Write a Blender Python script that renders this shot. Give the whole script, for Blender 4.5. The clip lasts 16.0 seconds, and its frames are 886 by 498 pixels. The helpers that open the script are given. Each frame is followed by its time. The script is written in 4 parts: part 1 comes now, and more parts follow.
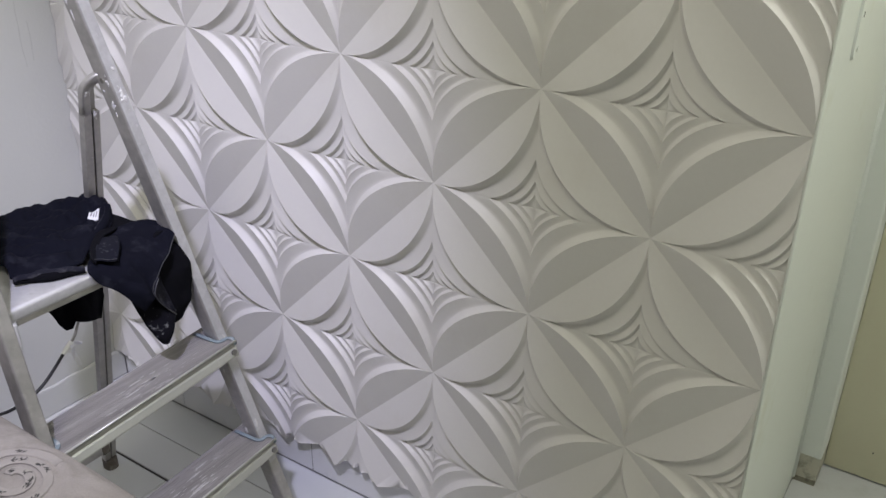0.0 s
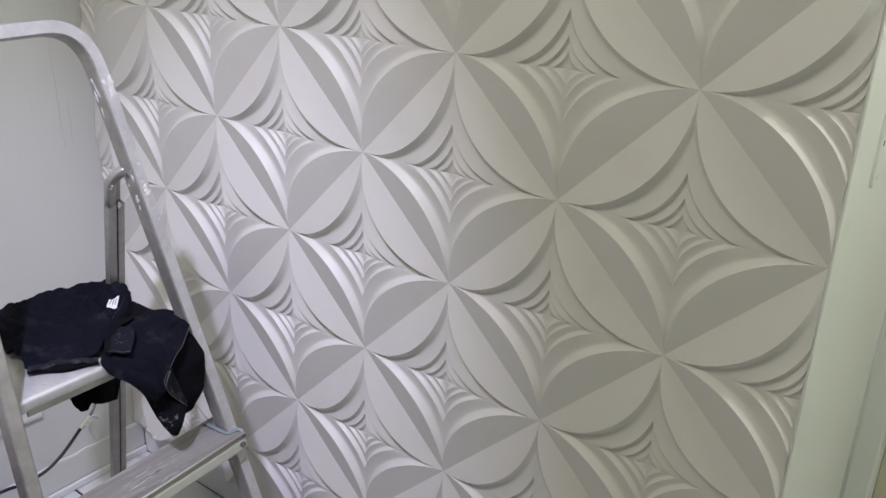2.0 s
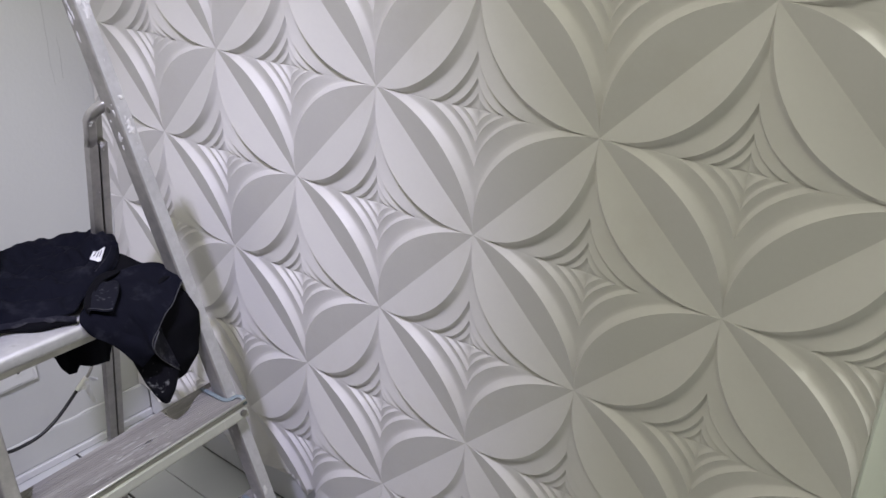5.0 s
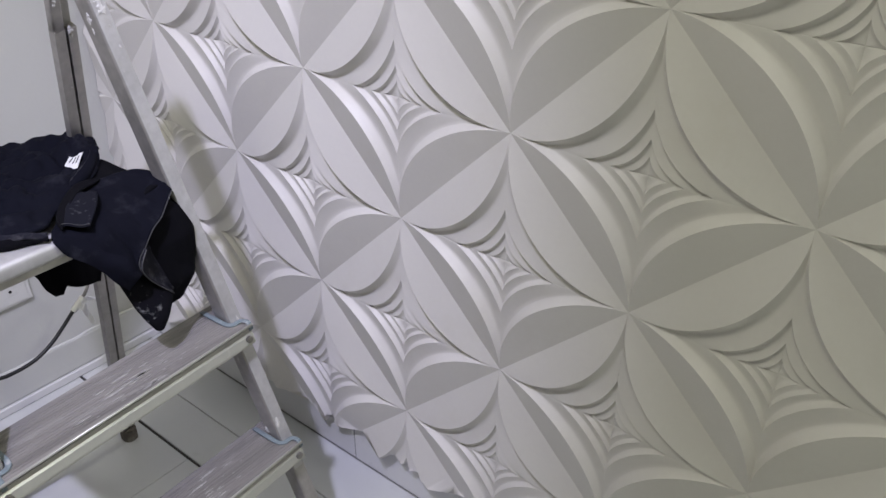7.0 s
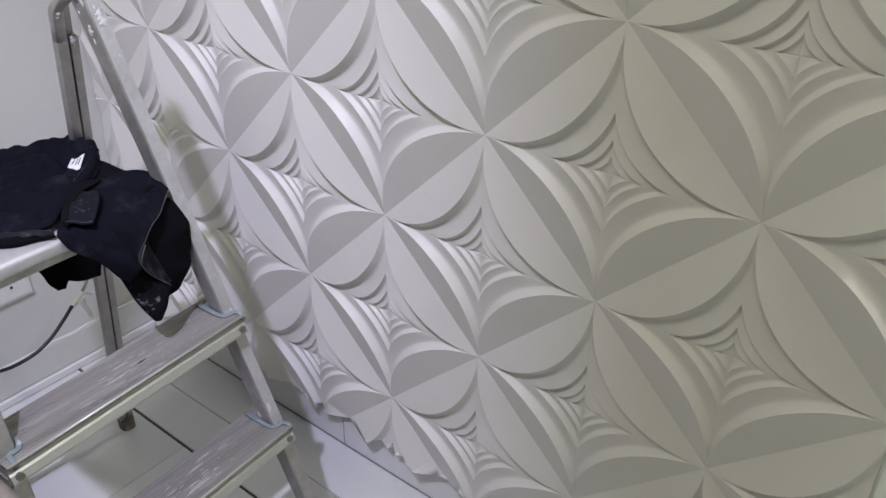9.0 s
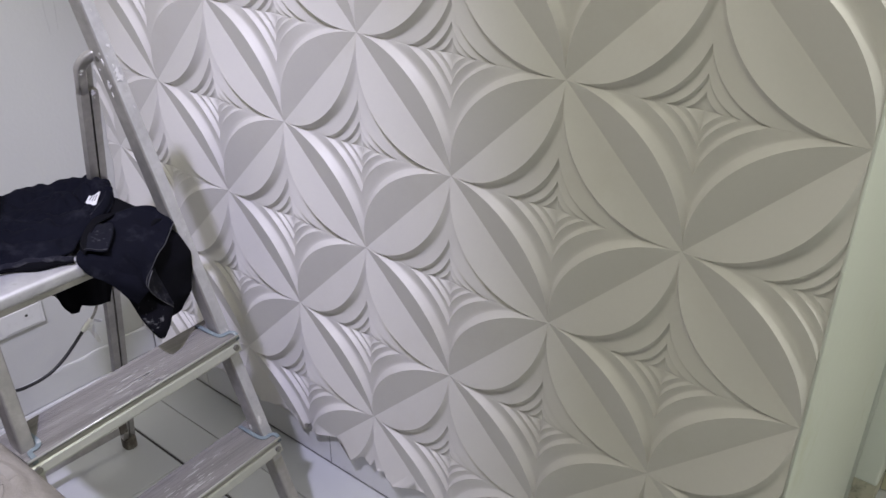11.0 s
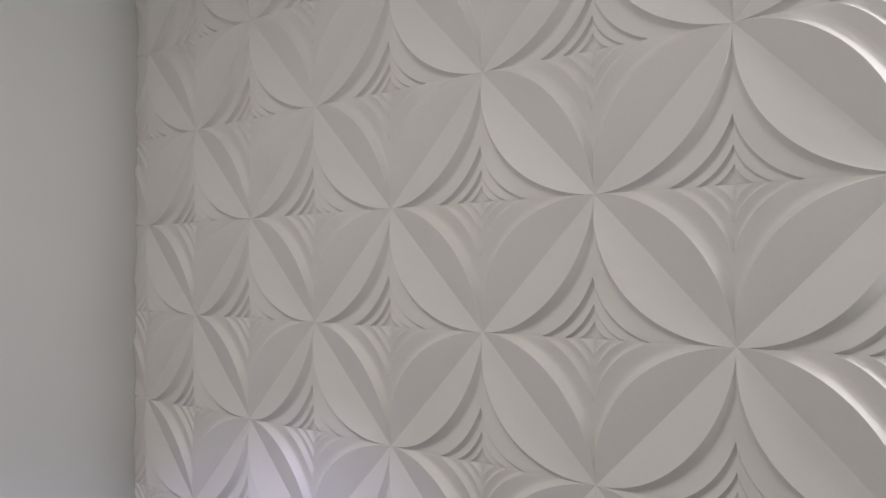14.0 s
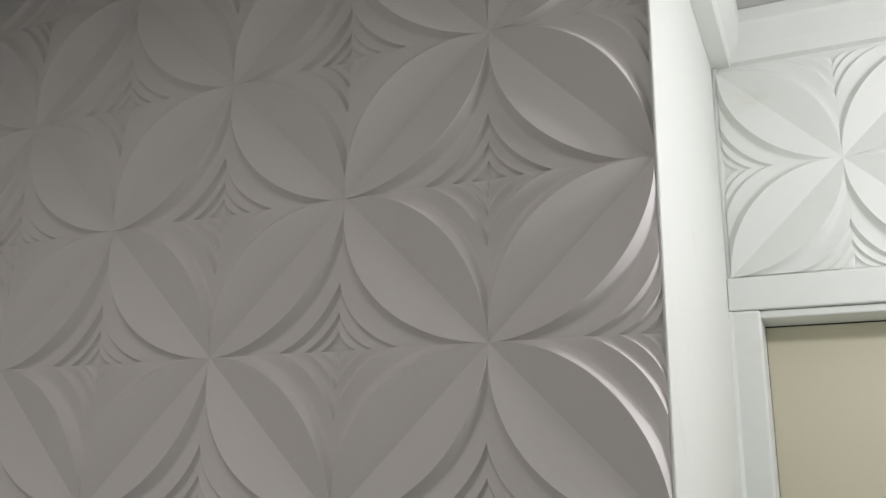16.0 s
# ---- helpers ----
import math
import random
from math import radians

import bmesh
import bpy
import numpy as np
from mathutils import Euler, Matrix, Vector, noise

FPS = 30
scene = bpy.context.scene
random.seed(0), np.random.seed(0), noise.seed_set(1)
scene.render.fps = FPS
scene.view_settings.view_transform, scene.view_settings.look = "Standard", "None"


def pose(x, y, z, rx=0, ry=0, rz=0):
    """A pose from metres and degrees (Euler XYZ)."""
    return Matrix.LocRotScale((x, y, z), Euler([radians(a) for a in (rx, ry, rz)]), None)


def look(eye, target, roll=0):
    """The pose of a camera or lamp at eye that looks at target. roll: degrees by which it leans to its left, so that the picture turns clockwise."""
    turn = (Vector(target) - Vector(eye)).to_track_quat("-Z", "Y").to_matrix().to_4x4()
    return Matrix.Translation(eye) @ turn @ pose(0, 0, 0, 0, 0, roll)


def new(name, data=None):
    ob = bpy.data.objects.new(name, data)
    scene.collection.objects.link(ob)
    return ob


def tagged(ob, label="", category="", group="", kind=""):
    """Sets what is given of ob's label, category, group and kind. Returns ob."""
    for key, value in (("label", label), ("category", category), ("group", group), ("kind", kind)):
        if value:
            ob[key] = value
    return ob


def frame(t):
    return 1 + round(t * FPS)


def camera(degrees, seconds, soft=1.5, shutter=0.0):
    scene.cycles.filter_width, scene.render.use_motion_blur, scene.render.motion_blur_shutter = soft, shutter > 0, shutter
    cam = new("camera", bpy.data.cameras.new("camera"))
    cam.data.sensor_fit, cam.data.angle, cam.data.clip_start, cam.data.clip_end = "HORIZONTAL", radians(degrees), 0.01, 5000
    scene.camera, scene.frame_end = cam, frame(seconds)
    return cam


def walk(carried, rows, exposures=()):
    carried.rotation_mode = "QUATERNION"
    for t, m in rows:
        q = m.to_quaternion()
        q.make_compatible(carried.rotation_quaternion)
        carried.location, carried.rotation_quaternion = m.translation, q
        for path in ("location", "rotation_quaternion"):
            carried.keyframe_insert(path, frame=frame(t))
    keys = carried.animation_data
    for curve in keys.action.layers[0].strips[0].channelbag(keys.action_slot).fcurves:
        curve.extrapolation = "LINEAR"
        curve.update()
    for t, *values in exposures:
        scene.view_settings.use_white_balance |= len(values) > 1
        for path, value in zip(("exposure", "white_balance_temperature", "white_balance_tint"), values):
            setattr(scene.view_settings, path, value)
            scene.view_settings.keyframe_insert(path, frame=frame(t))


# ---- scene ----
cam = camera(54.8, 16.0)
PATH = [
    (0, (0.587, -1.155, 1.389), (-0.405, 0.34, 0.505), 0.4),
    (0.5, (0.598, -1.144, 1.417), (-0.435, 0.33, 0.543), -0.3),
    (1, (0.616, -1.141, 1.443), (-0.457, 0.33, 0.616), -0.5),
    (1.5, (0.608, -1.133, 1.452), (-0.489, 0.348, 0.677), 0.5),
    (2, (0.599, -1.105, 1.46), (-0.497, 0.382, 0.694), 1.5),
    (2.5, (0.611, -1.096, 1.459), (-0.489, 0.391, 0.697), 1.8),
    (3, (0.624, -1.099, 1.456), (-0.476, 0.387, 0.693), 1.8),
    (3.5, (0.627, -1.095, 1.456), (-0.471, 0.391, 0.691), 1.8),
    (6, (0.413, -0.893, 1.307), (-0.703, 0.459, 0.345), 0.1),
    (6.5, (0.395, -0.87, 1.292), (-0.698, 0.459, 0.273), -0.0),
    (7, (0.392, -0.863, 1.288), (-0.69, 0.457, 0.245), -0.0),
    (7.5, (0.397, -0.861, 1.288), (-0.681, 0.456, 0.238), 0.0),
    (8, (0.397, -0.872, 1.29), (-0.676, 0.448, 0.238), 0.1),
    (8.5, (0.412, -0.881, 1.299), (-0.662, 0.44, 0.249), -0.0),
    (9, (0.451, -0.907, 1.327), (-0.614, 0.421, 0.278), 0.0),
    (11.5, (0.599, -1.003, 1.437), (-0.536, 0.395, 0.566), 0.4),
    (12, (0.604, -1.005, 1.511), (-0.605, 0.459, 0.883), 0.2),
    (12.5, (0.615, -1.012, 1.574), (-0.66, 0.474, 1.165), -0.3),
    (13, (0.619, -1.013, 1.607), (-0.689, 0.468, 1.298), -0.5),
    (13.5, (0.62, -1.016, 1.673), (-0.704, 0.479, 1.569), -0.4),
    (14, (0.632, -1.018, 1.725), (-0.703, 0.47, 1.775), -0.1),
    (14.5, (0.629, -0.999, 1.773), (-0.659, 0.519, 1.963), 1.1),
    (15, (0.6, -0.993, 1.814), (-0.607, 0.577, 2.095), 1.2),
    (15.5, (0.578, -0.978, 1.857), (-0.588, 0.593, 2.275), 1.5),
    (16, (0.557, -0.912, 1.869), (-0.243, 0.841, 2.405), 0.9),
]
# seconds, stops, kelvin, tint
EXPOSURES = [(0.0, 0.0, 6400, 10), (9.0, 0.0, 6400, 10), (11.5, 0.0, 6400, 12), (12.5, 0.0, 6200, 16), (13.0, -0.05, 6100, 19), (14.0, -0.1, 6050, 23), (15.0, -0.3, 6200, 21), (15.5, -0.28, 6200, 22), (16.0, -0.73, 6100, 22)]
walk(cam, [(t, look(eye, target, roll)) for t, eye, target, roll in PATH], EXPOSURES)

# ---- light ----
world = bpy.data.worlds.new("room_world")
scene.world = world
world.use_nodes = True
world.node_tree.nodes["Background"].inputs["Color"].default_value = (0.5, 0.53, 0.5, 1)
world.node_tree.nodes["Background"].inputs["Strength"].default_value = 0.02


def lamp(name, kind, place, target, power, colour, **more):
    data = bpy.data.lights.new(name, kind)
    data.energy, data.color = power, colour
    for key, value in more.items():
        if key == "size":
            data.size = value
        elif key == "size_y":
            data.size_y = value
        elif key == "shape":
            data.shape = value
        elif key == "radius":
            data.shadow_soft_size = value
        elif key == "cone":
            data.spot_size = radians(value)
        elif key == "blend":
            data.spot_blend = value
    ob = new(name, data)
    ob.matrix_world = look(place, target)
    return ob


OVERHEAD_FILL = (-0.20, -1.42, 2.715)
SPOT_LAMP = (0.13, -1.25, 2.67)
RAKE_FILL = (0.92, -0.11, 2.15)
PASSAGE_LAMP = (1.20, 0.02, 2.38)
# Assumed panel overhead, never in view; supplies the room's soft general light.
lamp("overhead_fill", "AREA", OVERHEAD_FILL, (-0.20, -1.42, 0), 18.0, (1.0, 0.97, 0.82), shape="RECTANGLE", size=0.5, size_y=0.5)
lamp("cool_spot", "SPOT", SPOT_LAMP, (-0.97, -0.10, 0.09), 200, (0.72, 0.70, 1.0), radius=0.03, cone=44, blend=1.0)
# Unseen fill in mid-air, added to rake the upper petals from the right.
lamp("rake_fill", "POINT", RAKE_FILL, (0.92, -0.11, 0), 3.6, (1.0, 0.98, 0.88), radius=0.04)
lamp("passage_light", "POINT", PASSAGE_LAMP, (1.20, 0.02, 0), 26, (1.0, 1.0, 0.92), radius=0.04)

# ---- materials ----


def material(name, colour, rough=0.6, metal=0.0, spread=0.06, fine=220.0, broad=4.0, bump=0.1, depth=0.001, stretch=(1, 1, 1), sheen=0.0, coat=0.0, spec=0.5, contrast=1.0, tint=None, amount=0.0, stain_scale=3.0, edge=0.55):
    """A surface with grain, broad blotches and fine relief; tint: the colour of stains, amount: how strong."""
    mat = bpy.data.materials.new(name)
    mat.use_nodes = True
    nt = mat.node_tree
    n, l = nt.nodes, nt.links
    bsdf = n["Principled BSDF"]
    tc = n.new("ShaderNodeTexCoord")
    mp = n.new("ShaderNodeMapping")
    mp.inputs["Scale"].default_value = stretch
    l.new(tc.outputs["Object"], mp.inputs["Vector"])
    big = n.new("ShaderNodeTexNoise")
    big.inputs["Scale"].default_value, big.inputs["Detail"].default_value = broad, 6
    small = n.new("ShaderNodeTexNoise")
    small.inputs["Scale"].default_value, small.inputs["Detail"].default_value = fine, 4
    info = n.new("ShaderNodeObjectInfo")
    off = n.new("ShaderNodeVectorMath")
    off.operation = "ADD"
    l.new(mp.outputs["Vector"], off.inputs[0])
    l.new(info.outputs["Random"], off.inputs[1])
    l.new(off.outputs["Vector"], big.inputs["Vector"])
    l.new(mp.outputs["Vector"], small.inputs["Vector"])
    mix = n.new("ShaderNodeMix")
    mix.data_type = "RGBA"
    mix.inputs["A"].default_value = (*[c * (1 - spread) for c in colour], 1)
    mix.inputs["B"].default_value = (*[min(1, c * (1 + spread)) for c in colour], 1)
    add = n.new("ShaderNodeMath")
    add.operation = "MULTIPLY_ADD"
    add.inputs[1].default_value, add.inputs[2].default_value = 0.4, 0.0
    l.new(small.outputs["Fac"], add.inputs[0])
    add2 = n.new("ShaderNodeMath")
    add2.operation = "MULTIPLY_ADD"
    add2.inputs[1].default_value = 0.6
    l.new(big.outputs["Fac"], add2.inputs[0])
    l.new(add.outputs[0], add2.inputs[2])
    sharp = n.new("ShaderNodeMapRange")
    sharp.inputs["From Min"].default_value, sharp.inputs["From Max"].default_value = 0.5 - 0.5 / contrast, 0.5 + 0.5 / contrast
    l.new(add2.outputs[0], sharp.inputs["Value"])
    l.new(sharp.outputs["Result"], mix.inputs["Factor"])
    out = mix.outputs["Result"]
    if tint:
        st = n.new("ShaderNodeTexNoise")
        st.inputs["Scale"].default_value, st.inputs["Detail"].default_value = stain_scale, 9
        st.inputs["Roughness"].default_value = 0.65
        patch = n.new("ShaderNodeMapping")
        patch.inputs["Scale"].default_value = [v ** 0.45 for v in stretch]
        l.new(tc.outputs["Object"], patch.inputs["Vector"])
        shift = n.new("ShaderNodeVectorMath")
        shift.operation = "ADD"
        l.new(patch.outputs["Vector"], shift.inputs[0])
        l.new(info.outputs["Random"], shift.inputs[1])
        l.new(shift.outputs["Vector"], st.inputs["Vector"])
        ramp = n.new("ShaderNodeMapRange")
        ramp.inputs["From Min"].default_value, ramp.inputs["From Max"].default_value = edge, edge + 0.12
        ramp.inputs["To Max"].default_value = amount
        l.new(st.outputs["Fac"], ramp.inputs["Value"])
        mix2 = n.new("ShaderNodeMix")
        mix2.data_type = "RGBA"
        mix2.inputs["B"].default_value = (*tint, 1)
        l.new(out, mix2.inputs["A"])
        l.new(ramp.outputs["Result"], mix2.inputs["Factor"])
        out = mix2.outputs["Result"]
    l.new(out, bsdf.inputs["Base Color"])
    rr = n.new("ShaderNodeMapRange")
    rr.inputs["To Min"].default_value, rr.inputs["To Max"].default_value = max(0.02, rough - 0.1), min(1, rough + 0.1)
    l.new(big.outputs["Fac"], rr.inputs["Value"])
    l.new(rr.outputs["Result"], bsdf.inputs["Roughness"])
    bsdf.inputs["Metallic"].default_value = metal
    bsdf.inputs["Sheen Weight"].default_value = sheen
    bsdf.inputs["Coat Weight"].default_value = coat
    bsdf.inputs["Specular IOR Level"].default_value = spec
    bp = n.new("ShaderNodeBump")
    bp.inputs["Strength"].default_value, bp.inputs["Distance"].default_value = bump, depth
    l.new(add2.outputs[0], bp.inputs["Height"])
    l.new(bp.outputs["Normal"], bsdf.inputs["Normal"])
    return mat


PLASTER = material("gypsum_plaster", (0.72, 0.70, 0.67), 0.52, spread=0.032, fine=160, broad=5, bump=0.15, depth=0.0012, contrast=1.6, tint=(0.66, 0.63, 0.58), amount=0.35, stain_scale=6)
WALL = material("white_wall_paint", (0.605, 0.609, 0.588), 0.72, spread=0.03, fine=120, broad=9, bump=0.35, depth=0.0025, tint=(0.62, 0.62, 0.58), amount=0.25, stain_scale=4, edge=0.58)
LOW_BOUNCE = material("low_bounce_paint", (0.40, 0.41, 0.38), 0.8, spread=0.04, broad=2, bump=0.1)
BARE = material("bare_wall", (0.66, 0.65, 0.64), 0.8, spread=0.08, fine=160, broad=7, bump=0.3, depth=0.002)
GLOSS = material("white_enamel_paint", (0.755, 0.785, 0.74), 0.58, spread=0.035, fine=60, broad=9, bump=0.4, depth=0.003, tint=(0.62, 0.63, 0.50), amount=0.4, stain_scale=5, edge=0.6)
BEIGE = material("beige_door_paint", (0.62, 0.595, 0.44), 0.5, spread=0.05, fine=120, broad=3, bump=0.08, tint=(0.45, 0.37, 0.24), amount=0.3, stain_scale=4, edge=0.6)
CEIL = material("ceiling_paint", (0.52, 0.52, 0.50), 0.85, spread=0.03, broad=2, bump=0.1)
TILE = material("white_glazed_tile", (0.58, 0.59, 0.59), 0.22, spread=0.025, fine=40, broad=6, bump=0.03, tint=(0.46, 0.46, 0.44), amount=0.4, stain_scale=9, edge=0.57)
CRACK = material("dusty_crack", (0.45, 0.45, 0.435), 0.9, spread=0.3, fine=300, broad=60)
GROUT = material("grey_grout", (0.30, 0.30, 0.29), 0.9, spread=0.3, fine=200, broad=30, bump=0.4)
JOINT = material("dirty_open_joint", (0.055, 0.053, 0.050), 0.9, spread=0.4, fine=200, broad=40, bump=0.5)
SKIRT = material("skirting_tile", (0.70, 0.70, 0.70), 0.35, spread=0.03, fine=60, broad=8, bump=0.06, tint=(0.55, 0.55, 0.53), amount=0.4, stain_scale=12)
ALU = material("worn_aluminium", (0.46, 0.445, 0.43), 0.48, 0.75, spread=0.22, contrast=2.2, fine=90, broad=26, bump=0.12, depth=0.0006, tint=(0.62, 0.61, 0.59), amount=0.6, stain_scale=34, edge=0.60)
LIT_HAZED = material("lit_hazed_aluminium", (0.50, 0.495, 0.505), 0.55, 0.45, spread=0.22, contrast=1.8, fine=120, broad=22, bump=0.2, depth=0.0006, tint=(0.44, 0.43, 0.42), amount=0.55, stain_scale=36, edge=0.57)
ALU_BRIGHT = material("pressed_aluminium", (0.54, 0.535, 0.545), 0.52, 0.5, spread=0.16, contrast=1.8, fine=120, broad=24, bump=0.15, depth=0.0006, tint=(0.36, 0.355, 0.35), amount=0.5, stain_scale=40, edge=0.58)
TREAD = material("scuffed_tread_aluminium", (0.25, 0.238, 0.227), 0.55, 0.3, spread=0.34, fine=520, broad=70, bump=0.35, depth=0.0006, contrast=2.2, stretch=(1.0, 0.018, 1.0), tint=(0.42, 0.41, 0.39), amount=0.5, stain_scale=48, edge=0.55)
NOSING = material("dull_nosing_aluminium", (0.45, 0.455, 0.40), 0.36, 0.35, spread=0.10, fine=90, broad=20, bump=0.1, depth=0.0006, tint=(0.70, 0.70, 0.62), amount=0.6, stain_scale=18, edge=0.58)
# Duller metal that carries recess shade and dark reflections in its colour.
GROOVE = material("shaded_recess_metal", (0.40, 0.395, 0.37), 0.5, 0.5, spread=0.2, fine=120, broad=30, bump=0.1, depth=0.0005)
BLUE = material("faded_blue_plastic", (0.165, 0.205, 0.225), 0.5, spread=0.2, fine=100, broad=30, tint=(0.5, 0.51, 0.50), amount=0.6, stain_scale=60, edge=0.55)
STEEL = material("dull_steel", (0.30, 0.29, 0.27), 0.45, 0.9, spread=0.2, fine=200, broad=60)
RUBBER = material("grey_brown_rubber", (0.13, 0.115, 0.095), 0.8, spread=0.3, broad=40, tint=(0.3, 0.28, 0.24), amount=0.6, stain_scale=40)
SCUFF = material("thin_plaster_scuff", (0.37, 0.36, 0.345), 0.85, spread=0.3, fine=500, broad=120, bump=0.5, depth=0.0006, contrast=2.0)
SPLASH = material("dried_plaster_splash", (0.60, 0.59, 0.58), 0.85, spread=0.06, fine=300, broad=60, bump=0.5, depth=0.001)
NAVY = material("navy_cotton", (0.0056, 0.0060, 0.0108), 0.95, spread=0.3, fine=700, broad=14, bump=0.3, depth=0.001, tint=(0.032, 0.033, 0.043), amount=0.4, stain_scale=22, edge=0.55, spec=0.06)
# Darker copy of the navy: shade in openings, folds and undersides as colour.
NAVY_SHADE = material("shaded_navy_cotton", (0.004, 0.004, 0.006), 0.95, spread=0.3, fine=700, broad=18, bump=0.3, spec=0.08)
NAVY_DUST = material("dust_caked_cotton", (0.006, 0.006, 0.009), 0.95, spread=0.3, fine=500, broad=20, bump=0.5, tint=(0.26, 0.26, 0.27), amount=0.75, stain_scale=52, edge=0.585, spec=0.08)
NAVY_FLAP = material("scratched_navy_flap", (0.0085, 0.009, 0.0145), 0.95, spread=0.3, fine=600, broad=20, bump=0.4, depth=0.001, tint=(0.22, 0.22, 0.24), amount=0.35, stain_scale=70, edge=0.58, spec=0.1)
# Paler navy: paints light on the cuff's rim and the facing, plus dust.
NAVY_LIT_DUSTY = material("lit_dusty_navy", (0.014, 0.014, 0.021), 0.95, spread=0.3, fine=600, broad=30, bump=0.4, depth=0.001, tint=(0.09, 0.09, 0.10), amount=0.5, stain_scale=45, edge=0.52, spec=0.1)
NAVY_WORN = material("dusty_navy_seam", (0.055, 0.055, 0.063), 0.95, tint=(0.20, 0.20, 0.21), amount=0.7, stain_scale=60, spread=0.4, fine=500, broad=60, bump=0.5)
PAPER = material("white_label_cloth", (0.70, 0.70, 0.72), 0.8, spread=0.1, broad=120)
CABLE = material("black_cable_rubber", (0.015, 0.015, 0.016), 0.5, spread=0.2)
PALE_PLASTIC = material("white_plastic", (0.74, 0.74, 0.72), 0.4, spread=0.03, broad=20, tint=(0.5, 0.5, 0.48), amount=0.3, stain_scale=30)
DARK = material("dark_hole", (0.02, 0.02, 0.02), 0.9)
FABRIC = material("beige_woven_cover", (0.29, 0.265, 0.25), 0.95, spread=0.2, contrast=1.8, fine=500, broad=16, bump=0.7, depth=0.003, spec=0.2, tint=(0.205, 0.19, 0.172), amount=0.6, stain_scale=14, edge=0.5)
SCROLL = material("pale_embroidery_thread", (0.30, 0.277, 0.262), 0.95, spread=0.2, fine=300, broad=40, bump=0.6, spec=0.2)
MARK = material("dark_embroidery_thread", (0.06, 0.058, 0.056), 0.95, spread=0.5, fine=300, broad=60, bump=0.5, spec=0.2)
RUST = material("rust_stain", (0.30, 0.19, 0.10), 0.9, spread=0.3, broad=60)
WORN_PAINT = material("scraped_dirty_paint", (0.52, 0.50, 0.41), 0.8, spread=0.15, fine=150, broad=30, bump=0.5, depth=0.002, tint=(0.22, 0.20, 0.16), amount=0.7, stain_scale=32, edge=0.52)
GRIME = material("worn_grimy_wood", (0.28, 0.26, 0.20), 0.85, spread=0.35, fine=120, broad=30, bump=0.5, tint=(0.07, 0.06, 0.05), amount=0.8, stain_scale=30, edge=0.5)

# ---- mesh helpers ----


def part(name, bm, mat, parent=None, label="", smooth=False):
    me = bpy.data.meshes.new(name)
    bmesh.ops.recalc_face_normals(bm, faces=bm.faces[:])
    if smooth:
        for f in bm.faces:
            f.smooth = True
    bm.to_mesh(me)
    bm.free()
    me.materials.append(mat)
    ob = new(name, me)
    ob.parent = parent
    if label:
        tagged(ob, label)
    return ob


def box(x0, x1, y0, y1, z0, z1, bevel=0.0, segments=2):
    bm = bmesh.new()
    bmesh.ops.create_cube(bm, size=1)
    for v in bm.verts:
        v.co = Vector((x0 + (v.co.x + 0.5) * (x1 - x0), y0 + (v.co.y + 0.5) * (y1 - y0), z0 + (v.co.z + 0.5) * (z1 - z0)))
    if bevel:
        bmesh.ops.bevel(bm, geom=bm.edges[:], offset=bevel, segments=segments, profile=0.5, affect="EDGES")
    return bm


def join(*meshes):
    bm = bmesh.new()
    for m in meshes:
        me = bpy.data.meshes.new("join")
        m.to_mesh(me)
        m.free()
        bm.from_mesh(me)
        bpy.data.meshes.remove(me)
    return bm


def sweep(points, section, side, closed_section=True):
    """A section (list of (a, b)) carried along points; a runs along side, b across the path."""
    bm = bmesh.new()
    rings = []
    pts = [Vector(p) for p in points]
    for i, p in enumerate(pts):
        d = (pts[min(i + 1, len(pts) - 1)] - pts[max(i - 1, 0)]).normalized()
        s = Vector(side) if not callable(side) else Vector(side(i / (len(pts) - 1)))
        s = (s - d * s.dot(d)).normalized()
        w = d.cross(s)
        rings.append([bm.verts.new(p + s * a + w * b) for a, b in section])
    k = len(section)
    for r0, r1 in zip(rings, rings[1:]):
        for j in range(k if closed_section else k - 1):
            bm.faces.new((r0[j], r0[(j + 1) % k], r1[(j + 1) % k], r1[j]))
    if closed_section:
        bm.faces.new(rings[0])
        bm.faces.new(rings[-1][::-1])
    return bm


def rounded(a, b, r, n=3):
    """A rounded rectangle a by b."""
    out = []
    for cx, cy, start in ((a / 2 - r, b / 2 - r, 0), (-a / 2 + r, b / 2 - r, 90), (-a / 2 + r, -b / 2 + r, 180), (a / 2 - r, -b / 2 + r, 270)):
        for k in range(n + 1):
            t = radians(start + 90 * k / n)
            out.append((cx + r * math.cos(t), cy + r * math.sin(t)))
    return out


def disc(r, n=10):
    return [(r * math.cos(2 * math.pi * k / n), r * math.sin(2 * math.pi * k / n)) for k in range(n)]


